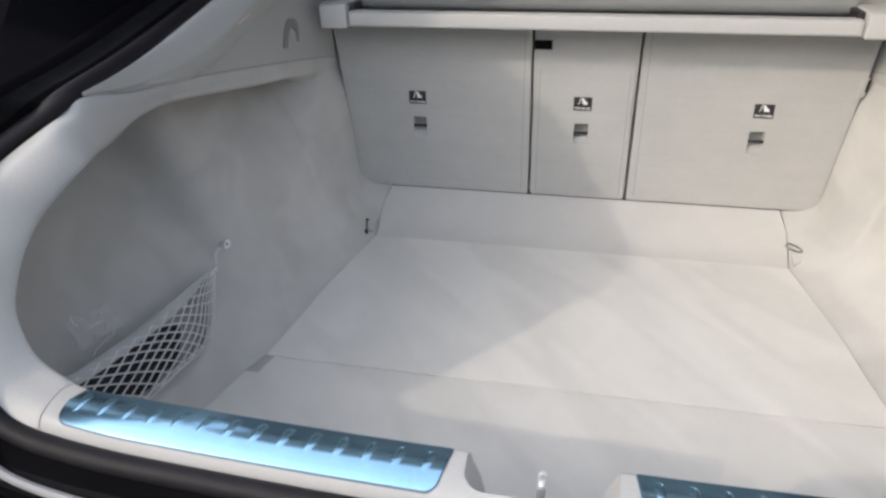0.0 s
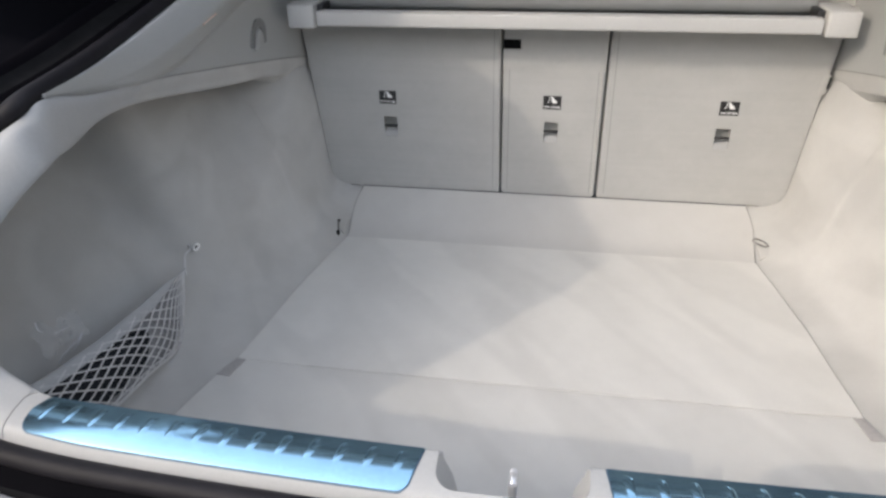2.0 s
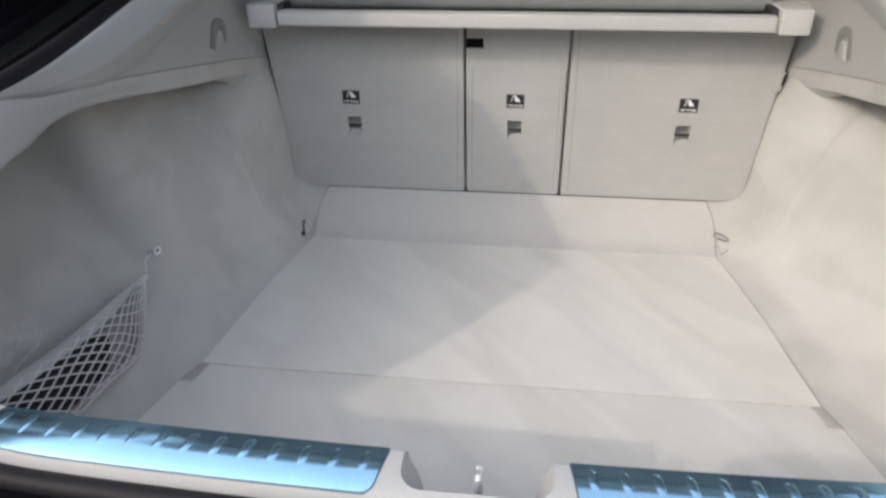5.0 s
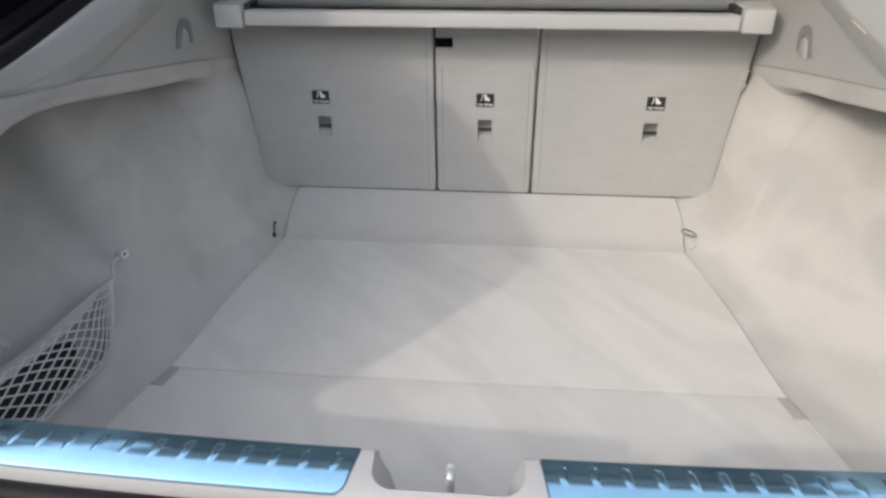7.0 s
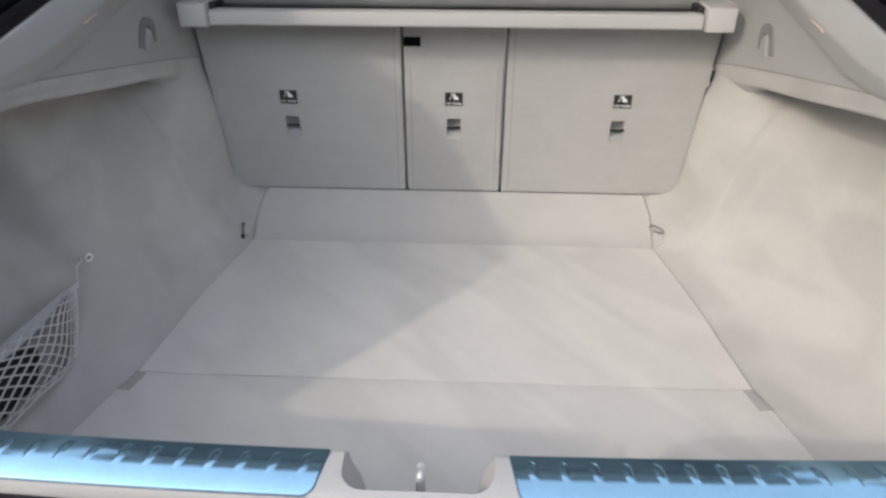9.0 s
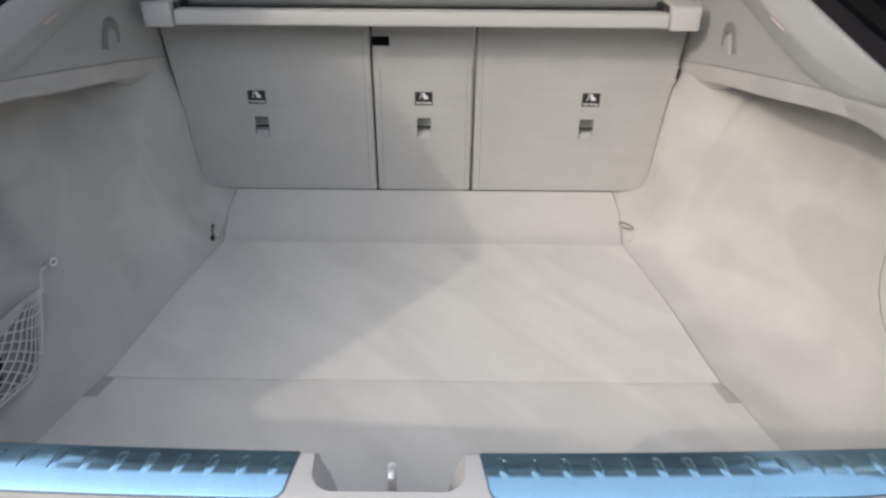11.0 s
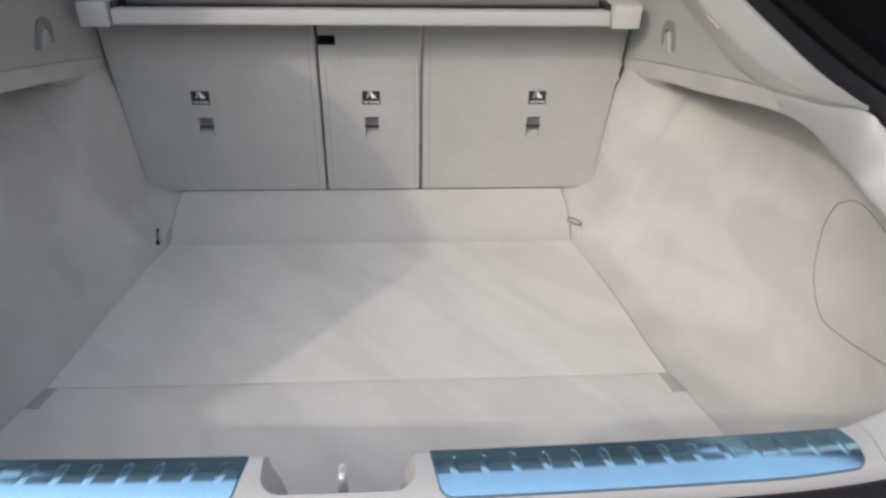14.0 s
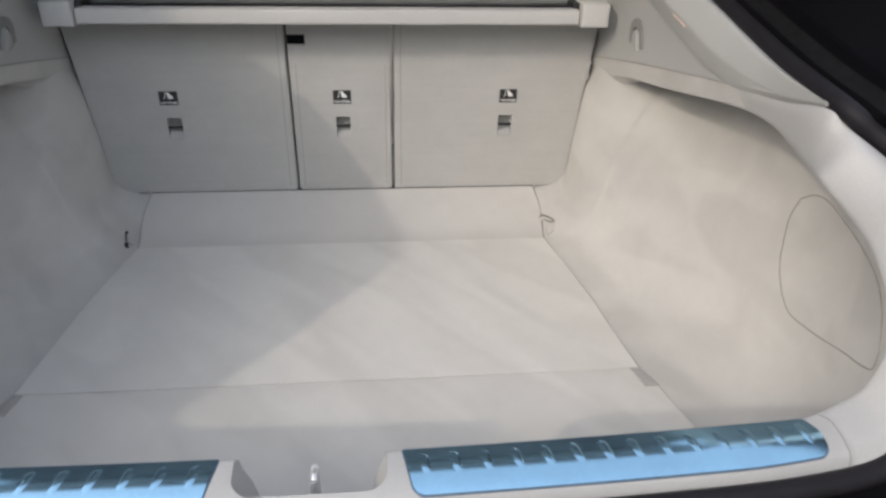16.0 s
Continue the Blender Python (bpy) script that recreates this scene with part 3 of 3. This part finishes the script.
for s in (-1, 1):
    rows = [[(s * x, crest_y(x) + dy, z) for dy, z in ((0.0015, top_z(0, x) - 0.002), (0.006, top_z(0, x) - 0.007), (0.014, 0.23), (0.03, 0.15), (0.045, 0.0))] for x in [0.076 + 0.494 * k / 20 for k in range(21)]]
    part("sill_inner_wall", grid_mesh(rows, thick=0.004, out=(0, -1, 0)), TRIM, sill)
edge = [(x, inner_y(x)) for x in xs if abs(x) < 0.0779]
edge = [(-0.0785, crest_y(0.078)), (-0.0780, -0.435)] + edge + [(0.0780, -0.435), (0.0785, crest_y(0.078))]
liner = [[(x, y + 0.002, top_z(crest_y(x) - y, x) - 0.002) for x, y in edge], [(x * 0.84, y + 0.008, 0.215) for x, y in edge], [(x * 0.72, y + 0.018, 0.15) for x, y in edge], [(x * 0.70, y + 0.022, 0.098) for x, y in edge]]
part("notch_liner", grid_mesh(liner), TRIM, sill)
part("notch_base", box(-0.078, 0.078, -0.452, -0.374, 0.085, 0.10, 0.002, 1), FLOORCARPET, sill)


def corner(d, r):
    """How far a corner of radius r draws the end in, d from the side."""
    return r - math.sqrt(r * r - (r - d) ** 2) if d < r else 0.0


def plate_grid(s, grow, lift, n=60, m=14, bulge=0.0012):
    rows = []
    for i in range(n + 1):
        row = []
        for j in range(m + 1):
            v = 0.5 - 0.5 * math.cos(math.pi * j / m)
            x0 = 0.094 + 0.010 * v + corner((1 - v) * 0.0535, 0.011) + corner(v * 0.0535, 0.003) - grow
            x1 = 0.5435 + 0.0095 * min(1.0, v / 0.45) ** 0.9 - corner((1 - v) * 0.0535, 0.014) - corner(v * 0.0535, 0.004) + grow
            x = x0 + (x1 - x0) * i / n
            y = crest_y(x) - 0.0005 - min(0.0535, crest_y(x) - outer_y(x) - 0.0085) * v + grow * (1 - 2 * v)
            d = crest_y(x) - y
            row.append((s * x, y, top_z(max(d, 0), x) + lift + bulge * math.sin(math.pi * v)))
        rows.append(row)
    return rows


plates = []
for s in (-1, 1):
    part("plate_border", grid_mesh(plate_grid(s, 0.0013, 0.0003, 160, 30, bulge=0.0), thick=0.001, out=(0, 0, -1)), PLATEEDGE, sill, "dark edge line round the scuff plate")
    scuff = part("scuff_plate", grid_mesh(plate_grid(s, 0.0, 0.0008, 160, 30), thick=0.001, out=(0, 0, -1)), STEEL, sill, "polished blue-tinted steel scuff plate with raised ribs")
    plates.append((s, scuff))

for s, plate in plates:
    for k in range(14):
        rows = []
        for i in range(13):
            v = i / 12
            d = 0.0060 + 0.0300 * v
            half = 0.0062 * math.sqrt(max(0.0, 1 - (2 * v - 1) ** 6)) * (1 - 0.35 * v) + 0.0002
            mid = 0.116 + 0.0322 * k + 0.006 * (v - 0.5)
            row = []
            for j in range(9):
                u = j / 4 - 1
                x = mid + half * u
                z = top_z(d, x) + 0.0008 + 0.0012 * math.sin(math.pi * min(1.0, d / 0.0535)) + 0.0011 * (1 - u * u) * min(1.0, 6 * v, 3 * (1 - v)) - 0.0001
                row.append((s * x, crest_y(x) - d, z))
            rows.append(row)
        part("rib", grid_mesh(rows), STEEL, plate, "raised rib" if k == 0 else "")
for s in (-1, 1):
    line = []
    for k in range(17):
        x = 0.566 + 0.0095 * min(1.0, k / 4) ** 0.7
        d = (crest_y(x) - outer_y(x)) * k / 16
        line.append((s * x, crest_y(x) - d, top_z(d, x) + 0.0003))
    part("end_joint", tube(line, 0.0007, 6), SEAMDARK, sill, "fine joint at the end of the sill trim")

striker = thing("lock_striker", "chrome lock striker loop in the sill notch", "striker")
loop_pts = spline([(0.0, -0.424, 0.10), (0.0, -0.424, 0.211), (0.0, -0.421, 0.219), (0.0, -0.414, 0.222), (0.0, -0.407, 0.219), (0.0, -0.404, 0.211), (0.0, -0.404, 0.10)], 30)
part("loop", tube(loop_pts, 0.0045, 10), CHROME, striker)
part("foot_plate", box(-0.012, 0.012, -0.432, -0.396, 0.0995, 0.103, 0.001, 1), CHROME, striker)

# ---- seal and body ----
OPENING = [(0.0, -0.486, 0.236), (0.2, -0.484, 0.236), (0.395, -0.477, 0.236), (0.5, -0.47, 0.236), (0.595, -0.455, 0.237), (0.6402, -0.4437, 0.2622), (0.6803, -0.4259, 0.3118), (0.7058, -0.4027, 0.3632), (0.7154, -0.3675, 0.4107), (0.7011, -0.3295, 0.4648), (0.6749, -0.2923, 0.4968), (0.6409, -0.2561, 0.5247), (0.6197, -0.2377, 0.5407), (0.599, -0.218, 0.5585), (0.607, -0.095, 0.566), (0.619, 0.073, 0.587), (0.637, 0.36, 0.629), (0.648, 0.74, 0.712)]
half = spline(OPENING, 96)
loop = [Vector((-p.x, p.y, p.z)) for p in half[:0:-1]] + half

smooth_loop = loop[:]
for _ in range(4):
    smooth_loop = [smooth_loop[0]] + [(a + b + c) / 3 for a, b, c in zip(smooth_loop, smooth_loop[1:], smooth_loop[2:])] + [smooth_loop[-1]]
seal_path = []
for p in smooth_loop:
    k, h = ease(abs(p.x), 0.35, 0.65), 0.35 * ease(p.y, -0.35, 0.1)
    near = math.exp(-((p.z - 0.535) / 0.035) ** 2) * (1 - ease(p.y, -0.2, -0.1))
    seal_path.append(p + Vector((math.copysign(0.010 * k + 0.009 * h - 0.002 * near, p.x), -0.006 - 0.004 * ease(p.z, 0.25, 0.4) + 0.008 * h, -0.010 + 0.012 * ease(p.z, 0.25, 0.4) - 0.009 * h - 0.001 * near)))
seal = thing("weather_seal", "black rubber weather seal round the boot opening", "seal")
part("seal_bulb", tube(seal_path, 0.0125, 12), RUBBER, seal)
part("seal_lip", tube([p.lerp(q, 0.45) + Vector((0, 0.004, -0.004)) for p, q in zip(seal_path, smooth_loop)], 0.0045, 8), RUBBER, seal)
body = thing("car_body", "black painted car body round the boot opening", "car")


def ring(dx, dy, dz_side, dz_low, swell=0.0):
    out = []
    for p in smooth_loop:
        k = min(1.0, abs(p.x) / 0.6)
        sx = (1 if p.x > 0 else -1) * k
        up = max(0.0, min(1.0, (p.z - 0.24) / 0.2))
        # swell raises the unseen outer body to shape the sun's shadow in the boot
        g = swell * ease(p.z, 0.24, 0.34) * ease(-p.y, 0.2, 0.3)
        h = swell * ease(p.y, -0.1, 0.15)
        out.append(p + Vector((sx * dx, dy - 0.12 * g, dz_low * (1 - up) + dz_side * up + 0.04 * g + 0.175 * h)))
    return out


r0, r1, r2, r3, r4 = ring(0.012, -0.014, 0.002, -0.016), ring(0.03, -0.030, 0.008, -0.030), ring(0.042, -0.042, 0.010, -0.050), ring(0.048, -0.055, 0.016, -0.042), ring(0.062, -0.066, 0.022, -0.043)
part("aperture_channel", grid_mesh([r0, r1]), CHANNEL, body, "dark painted channel outside the seal")
part("panel_gap", grid_mesh([r1, r2, r3]), DARK, body, "black gap between channel and bumper")
part("panel_edge", grid_mesh([r3, [a.lerp(b, 0.5) + Vector((0, 0, 0.003)) for a, b in zip(r3, r4)], r4]), EDGE_PAINT, body, "dark grey panel edge")
part("rear_panel", grid_mesh([r4, ring(0.075, -0.075, 0.02, -0.06), ring(0.13, -0.10, 0.035, -0.10, 1.0), ring(0.20, -0.11, 0.02, -0.12, 1.0), ring(0.30, -0.06, -0.05, -0.25), ring(0.34, 0.1, -0.2, -0.45)]), PAINT, body)
for s in (-1, 1):
    side = [[(s * 0.90, y, z) for z in (-0.5, 0.0, 0.35)] + [(s * 0.86, y, 0.55), (s * 0.74, y, 0.85), (s * 0.62, y, 1.05)] for y in (0.15, 0.45, 0.80)]
    part("quarter_panel", grid_mesh(side), PAINT, body)
    inside = [[(s * 0.80, y, 0.62), (s * 0.755, y, 0.73), (s * 0.71, y, 0.84), (s * 0.60, y, 1.035)] for y in (0.20, 0.45, 0.80)]
    part("pillar_lining", grid_mesh(inside, thick=0.008, out=(s, 0, 0)), LINING, body, "grey lining inside the rear pillar")
    part("rear_door", grid_mesh([[(s * 0.90, y, z) for z in (-0.5, 0.0, 0.35, 0.50)] for y in (0.80, 1.6, 2.4)], thick=0.05, out=(-s, 0, 0)), PAINT, body)
part("roof", grid_mesh([[(x, y, z) for x in (-0.74, -0.2, 0.2, 0.74)] for y, z in ((0.12, 1.05), (0.75, 1.06), (2.4, 1.0))], thick=0.03, out=(0, 0, 1)), HEADLINER, body, "light headliner under the roof")
part("roof_skin", grid_mesh([[(x, y, z) for x in (-0.75, -0.2, 0.2, 0.75)] for y, z in ((0.118, 1.085), (0.75, 1.095), (2.41, 1.035))], thick=0.006, out=(0, 0, 1)), PAINT, body)
# lower edge of the raised tailgate over the opening, which the scuff plates mirror
part("tailgate_edge", grid_mesh([[(x * w, y, z) for x in (-0.93, -0.45, 0.0, 0.45, 0.93)] for y, z, w in ((0.30, 0.985, 0.80), (0.20, 1.06, 0.90), (0.12, 1.14, 1.0), (0.035, 1.29, 1.0))], thick=0.03, out=(0, 0.8, 0.5)), LINING, body, "grey lined edge of the raised tailgate")
part("cabin_front", box(-0.9, 0.9, 2.4, 2.45, -0.5, 1.0), HEADLINER, body)

part("bumper_edge", tube([p + Vector((0, -0.045, -0.036)) for p in smooth_loop if p.z < 0.27 and abs(p.x) < 0.72], 0.0055, 8), BUMPER, body, "light grey bumper edge under the sill")

# dark ring added all round, well outside the picture, to block low sky light
bm = bmesh.new()
ringpts = [(70 * math.cos(k / 24 * 2 * math.pi), 70 * math.sin(k / 24 * 2 * math.pi)) for k in range(24)]
rows = [[(x, y, z) for z in (-0.72, 10 + 4 * math.sin(k * 1.7), 24 + 2 * math.sin(k * 2.3) + 8 * ease(k, 7, 9) * (1 - ease(k, 13, 14)))] for k, (x, y) in enumerate(ringpts)]
tagged(part("backdrop", grid_mesh(rows, close=True), SKYBLOCK), "unseen dark ring added to block low sky light", "backdrop", kind="structure")

# ---- things in the boot ----
# lashing eyes
for s in (-1, 1):
    eye = thing("lashing_eye", "chrome wire lashing eye folded up at the floor edge" if s > 0 else "chrome wire lashing eye folded down in its recess", "lashing eye", "lashing eyes")
    cup = rounded([(s * 0.480, 0.490, 0.0075), (s * 0.496, 0.497, 0.0165), (s * 0.502, 0.540, 0.026), (s * 0.482, 0.548, 0.0165)], [0.003] * 4, 3)
    part("eye_recess", prism(cup, (0, 0, -0.006)), SHADED_CARPET, eye, "moulded recess", smooth=False)
    if s > 0:
        pts = [(0.467, 0.530, 0.032), (0.473, 0.538, 0.034), (0.488, 0.538, 0.030), (0.500, 0.533, 0.024), (0.500, 0.527, 0.022), (0.489, 0.523, 0.024), (0.475, 0.524, 0.029)]
        part("wire_ring", tube(spline(pts + pts[:1], 40)[:-1], 0.0020, 8, closed=True), WIRE, eye)
    else:
        pts = [(-0.499, 0.520, 0.0225), (-0.4985, 0.512, 0.0215), (-0.494, 0.496, 0.0150), (-0.490, 0.482, 0.0105)]
        part("wire_ring", tube(spline(pts, 16), 0.0022, 8), WIRE, eye)
        part("ring_socket", tube([(-0.501, 0.519, 0.0245), (-0.498, 0.521, 0.0225)], 0.0035, 8), BLACK, eye, "dark ring socket")
        part("ring_pivot", tube([(-0.4935, 0.487, 0.0120), (-0.4895, 0.478, 0.0090)], 0.0042, 8), BLACK, eye, "dark ring pivot")

# cargo net on the left wall
net = thing("cargo_net", "grey elastic cargo net strung over the side pocket", "net")
TOP = [(-0.672, 0.108, 0.119), (-0.675, 0.027, 0.125), (-0.678, -0.061, 0.129), (-0.681, -0.137, 0.134), (-0.684, -0.203, 0.144), (-0.687, -0.262, 0.153), (-0.690, -0.320, 0.168)]
LOW = [(-0.672, 0.0971, 0.109), (-0.670, 0.0816, 0.076), (-0.660, 0.0459, 0.0417), (-0.647, 0.0054, 0.0233), (-0.639, -0.0439, 0.0273), (-0.640, -0.1114, 0.0397), (-0.650, -0.1831, 0.0382), (-0.668, -0.2451, 0.0335)]


def along(points, n=60):
    """A line through points in n steps of even length."""
    line = spline(points, 200)
    run = [0.0]
    for a, b in zip(line, line[1:]):
        run.append(run[-1] + (b - a).length)
    return [Vector([float(np.interp(run[-1] * k / n, run, [p[c] for p in line])) for c in range(3)]) for k in range(n + 1)]


top_line, low_line = along(TOP), along(LOW)


def net_point(u, w):
    """u runs from the tip rearwards, w from the band to the lower cord."""
    f = max(0.0, min(1.0, u)) * 60
    i = min(int(f), 59)
    a, b = top_line[i].lerp(top_line[i + 1], f - i), low_line[i].lerp(low_line[i + 1], f - i)
    bow = math.sin(math.pi * w) * min(1.0, u * 2.2)
    return a.lerp(b, w) + Vector((0.012, 0.006, 0.012)) * bow


rows = [[net_point(k / 40, w * min(1.0, 0.35 + 3 * k / 40)) + Vector((0.0015, 0, 0)) for w in (-0.02, 0.05, 0.12, 0.19)] for k in range(41)]
part("elastic_band", grid_mesh(rows, thick=0.0015, out=(-1, 0, 0)), BAND, net, "flat woven grey elastic band")
bm = bmesh.new()
for k in range(-8, 10):
    pts = [net_point(0.10 * k + 0.05 + w / 1.2, w) for w in [0.08 + 0.92 * j / 40 for j in range(41)] if 0.0 <= 0.10 * k + 0.05 + w / 1.2 <= 1.0]
    if len(pts) > 2:
        tube(pts, 0.0014, 5, bm)
for k in range(1, 16):
    pts = [net_point(0.06 + 0.08 * k - 0.29 * (w - 0.1), w) for w in [0.08 + 0.92 * j / 30 for j in range(31)] if 0.02 <= 0.06 + 0.08 * k - 0.29 * (w - 0.1) <= 1.0]
    if len(pts) > 2:
        tube(pts, 0.0014, 5, bm)
part("net_mesh", bm, CORD, net, "knotted grey net cords")
bm = tube(low_line, 0.0017, 7)
tube([net_point(0.06 + 0.94 * k / 50, 0.94) for k in range(51)], 0.0014, 6, bm)
part("edge_cord", bm, CORD, net, "round grey edge cord")
part("hook_cord", tube(spline([(-0.672, 0.104, 0.104), (-0.6755, 0.1115, 0.1155), (-0.676, 0.1165, 0.128), (-0.6765, 0.120, 0.1350), (-0.677, 0.1275, 0.1385), (-0.678, 0.145, 0.137), wall_point(-1, 0.170, 0.131, 0.008)], 24), 0.0022, 7), CORD, net)
p = wall_point(-1, 0.176, 0.126, 0.009)
bm = bmesh.new()
ringpath = [p + Vector((0.002 * math.cos(a), 0.0065 * math.cos(a), 0.0065 * math.sin(a))) for a in [k / 20 * 2 * math.pi for k in range(20)]]
part("eyelet", tube(ringpath, 0.0027, 8, closed=True), WHITE, net, "light plastic eyelet in the wall")
part("eyelet_hole", tube([p + Vector((-0.004, 0, 0)), p + Vector((-0.001, 0, 0))], 0.0055, 12), DARK, net, "dark eyelet hole")

# dark sheets painted as the shaded pocket behind the net, and a crumpled clear bag
rows = []
for i in range(25):
    u = 0.48 + 0.52 * i / 24
    row = []
    for j in range(11):
        top = 0.05 + 0.30 * max(0.0, 1 - (u - 0.48) / 0.10)
        w = top + (min(0.86, 0.42 + 3 * (u - 0.48)) + 0.015 * math.sin(i * 0.9) - top) * j / 10
        row.append(net_point(u, w) + Vector((-0.5, 0.5, -0.5)) * (0.014 - 0.006 * math.sin(math.pi * j / 10)))
    rows.append(row)
pouch = thing("pocket_shade", "black and grey sheets painted as the shaded pocket behind the cargo net", "pouch")
part("black_shade_sheet", grid_mesh(rows, thick=0.006, out=(-0.6, 0.6, -0.3)), POCKETSHADE, pouch)
rows = [[net_point(0.03 + 0.97 * i / 24, 0.03 + 0.95 * j / 10) + Vector((-0.5, 0.5, -0.5)) * (0.024 - 0.008 * math.sin(math.pi * j / 10)) * min(1.0, 0.3 + 2 * i / 24) for j in range(11)] for i in range(25)]
part("grey_shade_sheet", grid_mesh(rows, thick=0.003, out=(-0.6, 0.6, -0.3)), POCKETSHADE_GREY, pouch, "grey sheet painted as the half-shaded pocket")
noise.seed_set(3)
rows = []
for i in range(25):
    row = []
    for j in range(17):
        y, z = -0.120 - 0.100 * i / 24, 0.125 + (0.038 + 0.022 * i / 24 + 0.008 * math.sin(i * 0.7)) * j / 16 + 0.02 * i / 24
        q = noise.noise((y * 34, z * 38, 0.3)) * 0.012 + abs(noise.noise((y * 75, z * 70, 2.0))) * 0.016
        row.append(Vector((-0.732 + q, y, z)))
    rows.append(row)
bag = tagged(part("plastic_bag", grid_mesh(rows), FILM), "crumpled clear plastic bag behind the net", "plastic bag")
# thin light tubes paint the highlights along the bag's creases
for crease_glint, r in (([(-0.722, -0.136, 0.136), (-0.720, -0.152, 0.1335), (-0.720, -0.167, 0.133), (-0.719, -0.193, 0.132), (-0.719, -0.203, 0.126)], 0.0011), ([(-0.722, -0.136, 0.136), (-0.721, -0.152, 0.127), (-0.721, -0.166, 0.123)], 0.0009), ([(-0.723, -0.159, 0.164), (-0.723, -0.172, 0.168), (-0.724, -0.186, 0.171)], 0.0012), ([(-0.724, -0.214, 0.210), (-0.723, -0.215, 0.199), (-0.723, -0.209, 0.190)], 0.0011)):
    part("crease_glint", tube(spline(crease_glint, 14), r, 6), GLINT, bag, "painted highlight along a crease of the film" if r == 0.0012 else "")

# service lid in the right wall
LID = [(0.009, 0.327), (-0.018, 0.346), (-0.055, 0.354), (-0.106, 0.348), (-0.163, 0.342), (-0.215, 0.334), (-0.252, 0.322), (-0.281, 0.303), (-0.305, 0.273), (-0.312, 0.245), (-0.290, 0.230), (-0.246, 0.212), (-0.166, 0.182), (-0.102, 0.167), (-0.069, 0.169), (-0.040, 0.188), (-0.014, 0.216), (0.002, 0.250), (0.014, 0.291)]
line = spline([(0, *q) for q in LID + LID[:1]], 90)[:-1]
part("lid_groove", tube([wall_point(1, q.y, q.z, 0.0002) for q in line], 0.0012, 6, closed=True), SEAMDARK, walls[1], "narrow dark groove round the service lid")
